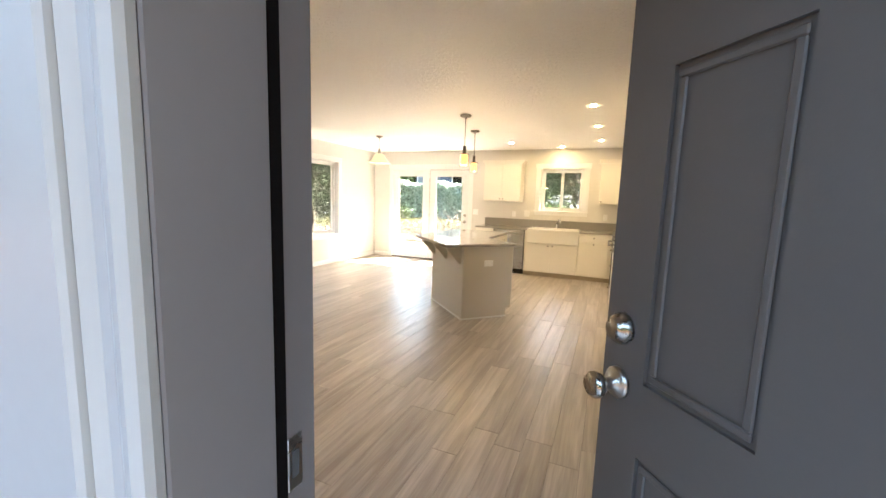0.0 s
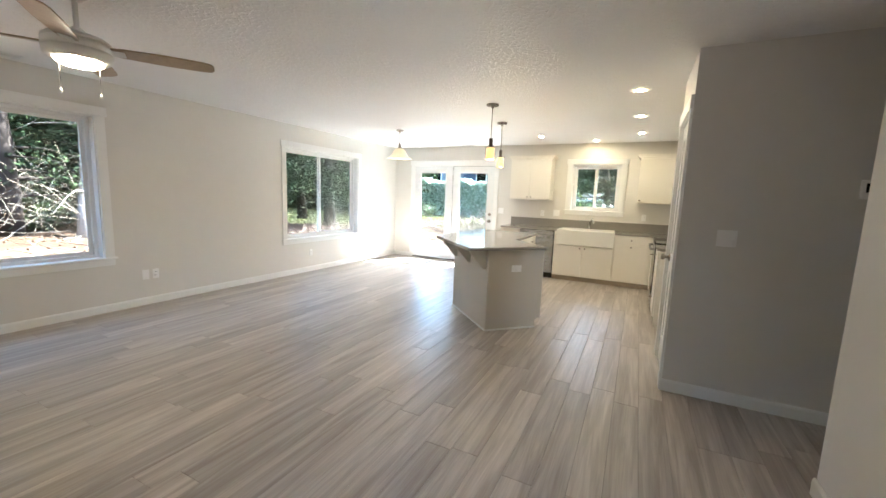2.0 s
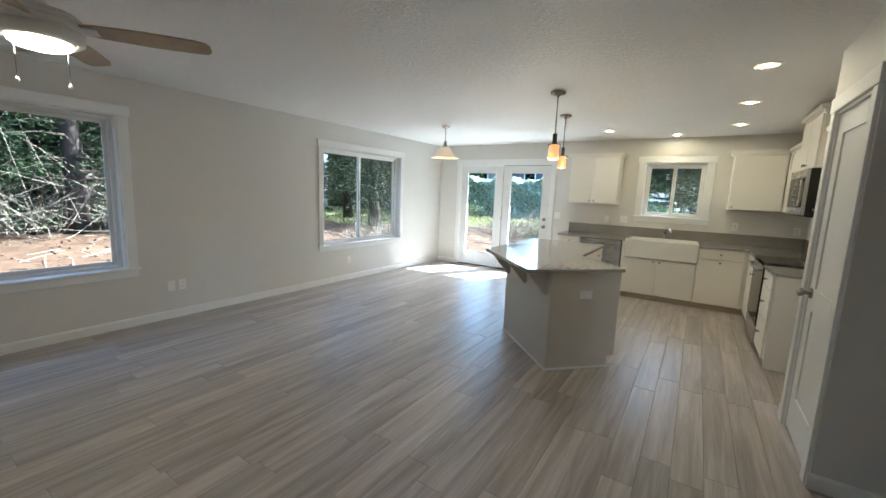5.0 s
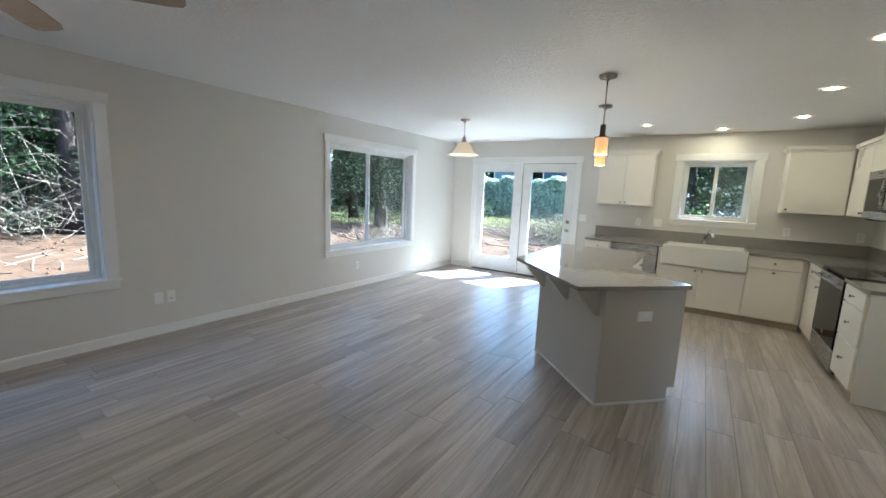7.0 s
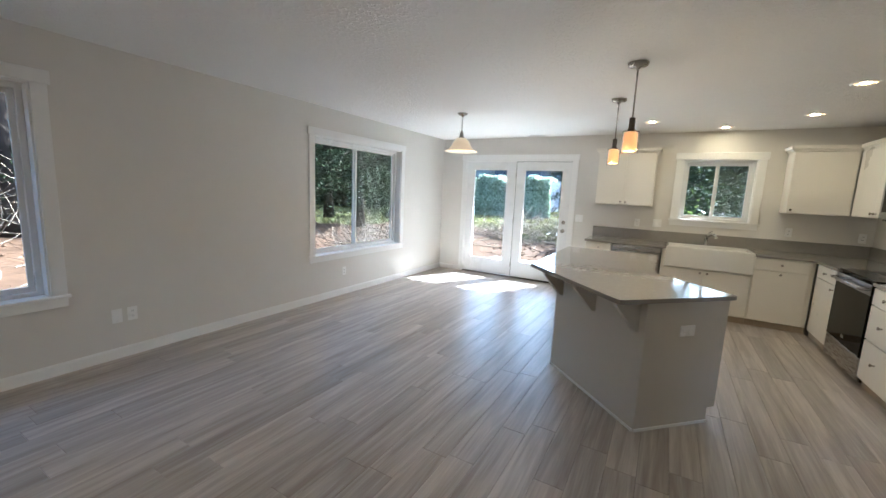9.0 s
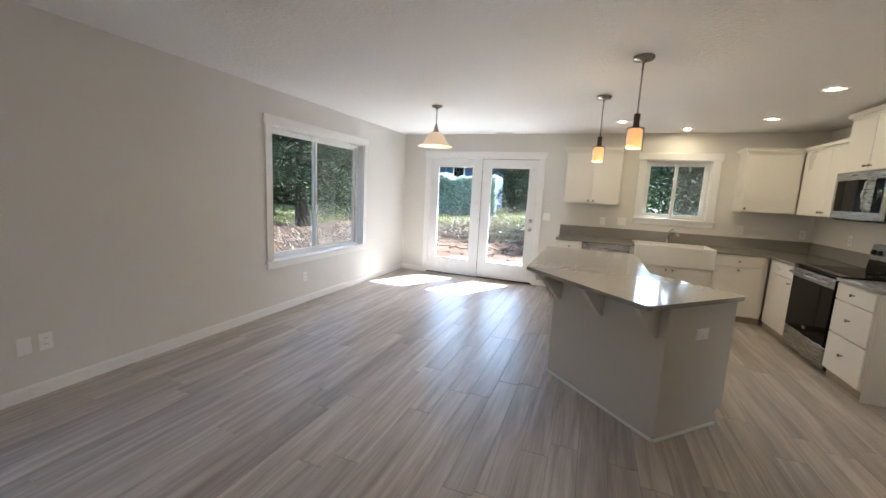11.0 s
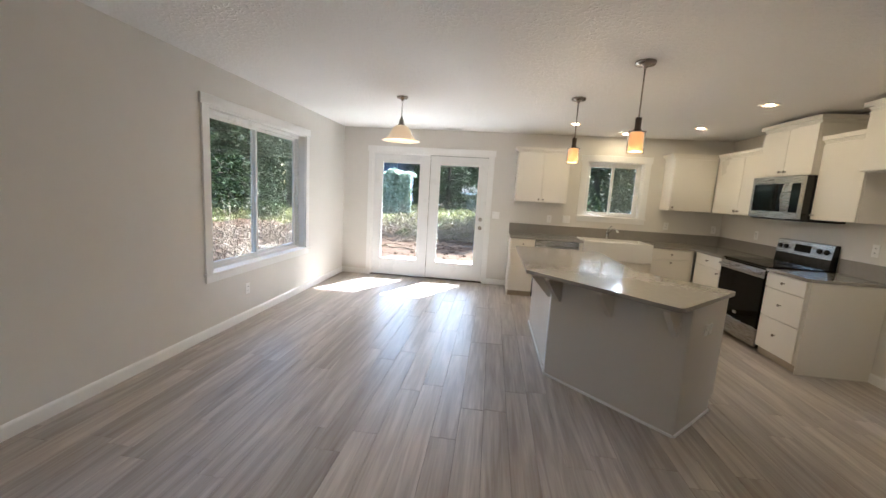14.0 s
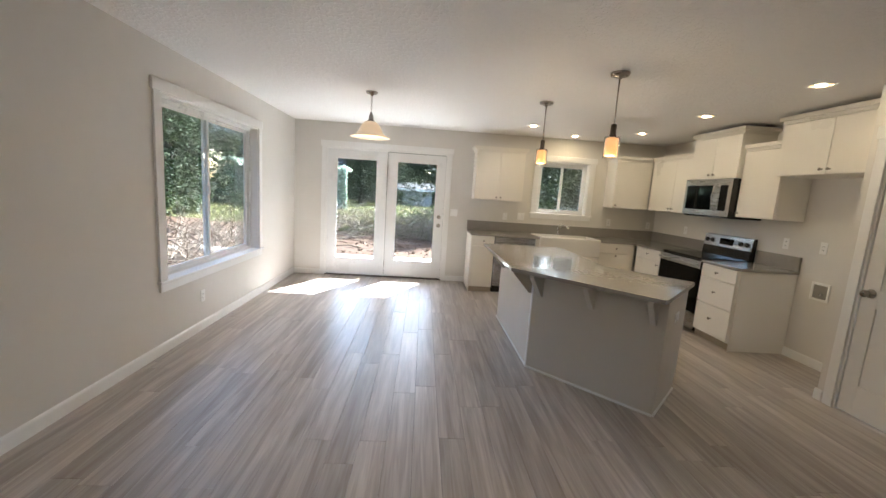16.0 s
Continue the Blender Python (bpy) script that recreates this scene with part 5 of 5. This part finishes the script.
def pile(cx, cy, rx, ry, h, n, g):
    u, a = np.sqrt(g.random(n)), g.uniform(0, 2 * math.pi, n)
    x, y = cx + rx * u * np.cos(a), cy + ry * u * np.sin(a)
    z = ground_z(x, y) + h * (1 - u ** 2) * g.random(n)
    return np.stack([x, y, z], 1)


g7 = np.random.default_rng(70)
twigs("brush_pile", np.concatenate([pile(-4.9, 15.2, 2.1, 1.5, 0.85, 800, g7), pile(-2.4, 15.0, 2.1, 1.4, 0.95, 800, g7), pile(0.4, 15.0, 1.4, 1.0, 0.6, 260, g7), pile(-7.6, 15.6, 1.6, 1.0, 0.4, 200, g7)]),
      "tangled heap of dry branches on the earth", 71, 0.4, 1.5)
twigs("brush_pile", np.concatenate([pile(-15.4, 5.2, 1.0, 2.6, 1.7, 230, g7), pile(-15.2, 2.2, 1.0, 2.0, 1.4, 150, g7), pile(-15.6, 8.6, 1.0, 1.8, 1.0, 110, g7)]), "tangled dry brush below the trees", 72, 0.8, 3.2, 0.8)
twigs("brush_pile", np.concatenate([pile(-8.0, 10.4, 1.6, 1.6, 0.5, 420, g7), pile(-7.2, 8.6, 0.9, 1.2, 0.35, 200, g7)]), "heap of pale dry sticks outside the side window", 73, 0.4, 1.3, 0.6)
scat = np.stack([rng.uniform(-15, -1, 900), rng.uniform(1, 15, 900), np.zeros(900)], 1)
scat = scat[(scat[:, 0] < -5.6) | (scat[:, 1] > 11.4)]
scat[:, 2] = ground_z(scat[:, 0], scat[:, 1]) + 0.008
twigs("scattered_sticks", scat, "dry sticks scattered over the bare earth", 74, 0.15, 0.8, 0.05)
v, f = leaf_cloud(pile(-3.0, 15.3, 3.0, 1.3, 1.0, 3200, g7), 0.05, g7)
raw("brush_leaves", v.tolist(), f.tolist(), M_SHRUB, "half-wilted green leaves in the brush heap", "brush")

# garden hose lying in loops on the earth
bm = B()
hp = []
for i in range(61):
    u = i / 60
    ang = 0.6 + u * 4.6
    r = 1.25 - 0.35 * u
    hp.append((-6.0 + r * math.cos(ang) * 0.75, 13.3 + r * math.sin(ang) * 1.25))
for i in range(25):
    hp.append((hp[60][0] + 0.045 * (i + 1), hp[60][1] - 0.02 * i + 0.06 * math.sin(i * 0.5)))
hz = ground_z(np.array([p[0] for p in hp]), np.array([p[1] for p in hp]))
tube(bm, [(p[0], p[1], float(z) + 0.022) for p, z in zip(hp, hz)], 0.014, 8, False)
solo("garden_hose", bm, M_HOSE, "pale beige garden hose looped on the bare earth", "hose")

# far woods: layered sprays with dark gaps
def woods(x0, x1, y0, y1, h, n, seed):
    g = np.random.default_rng(seed)
    x, y = g.uniform(x0, x1, n), g.uniform(y0, y1, n)
    top = h * (0.75 + 0.2 * np.sin(x * 0.9 + y * 0.7) + 0.12 * np.sin(2.3 * x - 1.9 * y))
    z = -0.1 + top * g.random(n) ** 0.8
    v, f = leaf_cloud(np.stack([x, y, z], 1), 0.26, g, 0.6, 0.5)
    raw("woods", v.tolist(), f.tolist(), M_FIR, "dense dark evergreen woods in the distance", "woods")


# Side woods, raised well above the window view to block sky light.
woods(-27, -18.5, -10, 11.5, 19, 90000, 301)
woods(-42, -31, 8, 40, 13, 60000, 305)
woods(-30, -16, 24, 31, 6, 40000, 306)
woods(-16, 18, 50, 58, 9, 50000, 302)
woods(3.5, 8, 11, 22, 6, 16000, 303)
# Unseen woods beyond the entrance, added to block sky light and glass reflections.
woods(-27, 22, -22, -13, 9, 60000, 304)

# clods of earth
n = 1500
cx_, cy_ = np.where(rng.random(n) < 0.6, rng.uniform(-14.5, -5.7, n), rng.uniform(-6, -1.5, n)), np.zeros(n)
cy_ = np.where(cx_ < -5.6, rng.uniform(0.3, 11, n), rng.uniform(10.8, 15.5, n))
cz_ = ground_z(cx_, cy_)
V, F = [], []
for x, y, z in zip(cx_, cy_, cz_):
    r = 0.012 + 0.05 * rng.random() ** 3
    b0 = len(V)
    for s in ((1, 0, 0), (0, 1, 0), (-1, 0, 0), (0, -1, 0), (0, 0, 0.8), (0, 0, -0.5)):
        V.append((x + s[0] * r * rng.uniform(0.7, 1.3), y + s[1] * r * rng.uniform(0.7, 1.3), z + 0.3 * r + s[2] * r))
    for q in range(4):
        F.append((b0 + q, b0 + (q + 1) % 4, b0 + 4)), F.append((b0 + (q + 1) % 4, b0 + q, b0 + 5))
raw("earth_clods", V, F, M_DIRT, "loose clods of reddish earth", "earth")


def house(x0, x1, y, h, siding, label, roof_h, wins, depth=7):
    """A neighbouring house: lapped siding, windows, gable-less roof with eaves."""
    t = thing("house", (x0 + x1) / 2, y + depth / 2, -0.15, label, "house", "neighbouring houses")
    part("wall", box(x0, y, -0.2, x1, y + depth, h), siding, t)
    k = int(h / 0.2)
    bm = B()
    for i in range(k):
        quad_box(bm, x0 - 0.02, y - 0.03, i * 0.2 - 0.15, x1 + 0.02, y - 0.002, i * 0.2 + 0.02)
    part("siding_boards", bm, siding, t)
    bm = B()
    prism(bm, [(y - 0.7, h - 0.05), (y + depth / 2, h + roof_h), (y + depth + 0.7, h - 0.05), (y + depth / 2, h + roof_h + 0.25), (y - 0.75, h + 0.15)][:3] + [(y + depth / 2, h + 0.02)], x0 - 0.6, x1 + 0.6,
          Matrix(((0, 0, 1, 0), (1, 0, 0, 0), (0, 1, 0, 0), (0, 0, 0, 1))))
    part("roof", bm, M_ROOF, t)
    part("fascia", box(x0 - 0.62, y - 0.74, h - 0.16, x1 + 0.62, y - 0.70, h + 0.02), M_TRIM, t)
    for a, z, w, hh in wins:
        wd = part("window", box(a - w / 2 - 0.1, y - 0.06, z - 0.1, a + w / 2 + 0.1, y - 0.031, z + hh + 0.1), M_TRIM, t, "white framed window")
        part("pane", box(a - w / 2, y - 0.068, z, a + w / 2, y - 0.0605, z + hh), M_BLACKGLASS, wd)


house(-15.0, -10.8, 34.5, 4.0, M_SIDE_BLUE, "blue house with white window trim behind the hedge", 1.2, [(-13.2, 2.7, 0.9, 1.0)])
house(-27.0, -15.8, 36.5, 5.4, M_SIDE_PALE, "pale house with lapped siding behind the hedge", 1.8, [(-18.9, 3.0, 0.9, 1.2), (-22.5, 3.0, 1.0, 1.2), (-25.5, 3.0, 1.0, 1.2)])
house(-30.0, -24.0, 14.0, 5.0, M_SIDE_PALE, "pale house glimpsed through the firs", 1.8, [(-26.5, 3.0, 1.2, 1.2), (-28.5, 3.0, 1.2, 1.2)])
house(-5.2, -2.2, 42.0, 1.55, M_SIDE_PALE, "small pale shed under the dark trees", 0.7, [], 2.5)

# ---- floor boards, last ----
floor = tagged(new("floor", as_mesh("floor", box(XL - 0.01, YF - 0.01, -0.011, HX, YB + 0.01, -0.0045), M_SLOT)), "grey-beige wood-look plank floor", "floor", kind="structure")
PW, PLn = 0.1555, 1.22
shared = {}


def plank_shape(bm, x, y, w, L):
    vs = quad_box(bm, x + 0.0006, y + 0.0006, -0.0045, x + w - 0.0006, y + L - 0.0006, 0.0)
    top_e = {e for v in vs for e in v.link_edges if all(k.co.z > -0.001 for k in e.verts)}
    bmesh.ops.bevel(bm, geom=list(top_e), offset=0.0015, segments=1, affect='EDGES')


def plank_mesh(w, L):
    key = (round(w, 3), round(L, 3))
    if key not in shared:
        bm = B()
        plank_shape(bm, 0, 0, w, L)
        shared[key] = as_mesh("plank", bm, M_PLANK)
    return shared[key]


pr = random.Random(11)
hidden = B()
x = -3.58 - 10 * PW
while x < HX - 0.01:
    a0, a1 = max(x, XL + 0.001), min(x + PW, HX)
    y_end = YB if a0 < XR else PY0 + 0.02
    y_start = YF - 0.02 if a0 < XR + 0.05 else HY - 0.02
    y = y_start - pr.uniform(0.15, PLn - 0.15)
    while y < y_end and a1 - a0 > 0.01:
        a, b = max(y, y_start), min(y + PLn, y_end)
        if b - a > 0.02:
            if a0 > 0.95 or (a0 > -2.15 and a > 6.9):
                plank_shape(hidden, a0, a, a1 - a0, b - a)
            else:
                ob = new("plank", plank_mesh(a1 - a0, b - a))
                ob.parent = floor
                ob.matrix_basis = pose(a0, a, 0)
        y += PLn
    x += PW
rest = new("plank_rest", as_mesh("plank_rest", hidden, M_PLANK))
rest.parent = floor
tagged(rest, kind="stuff")
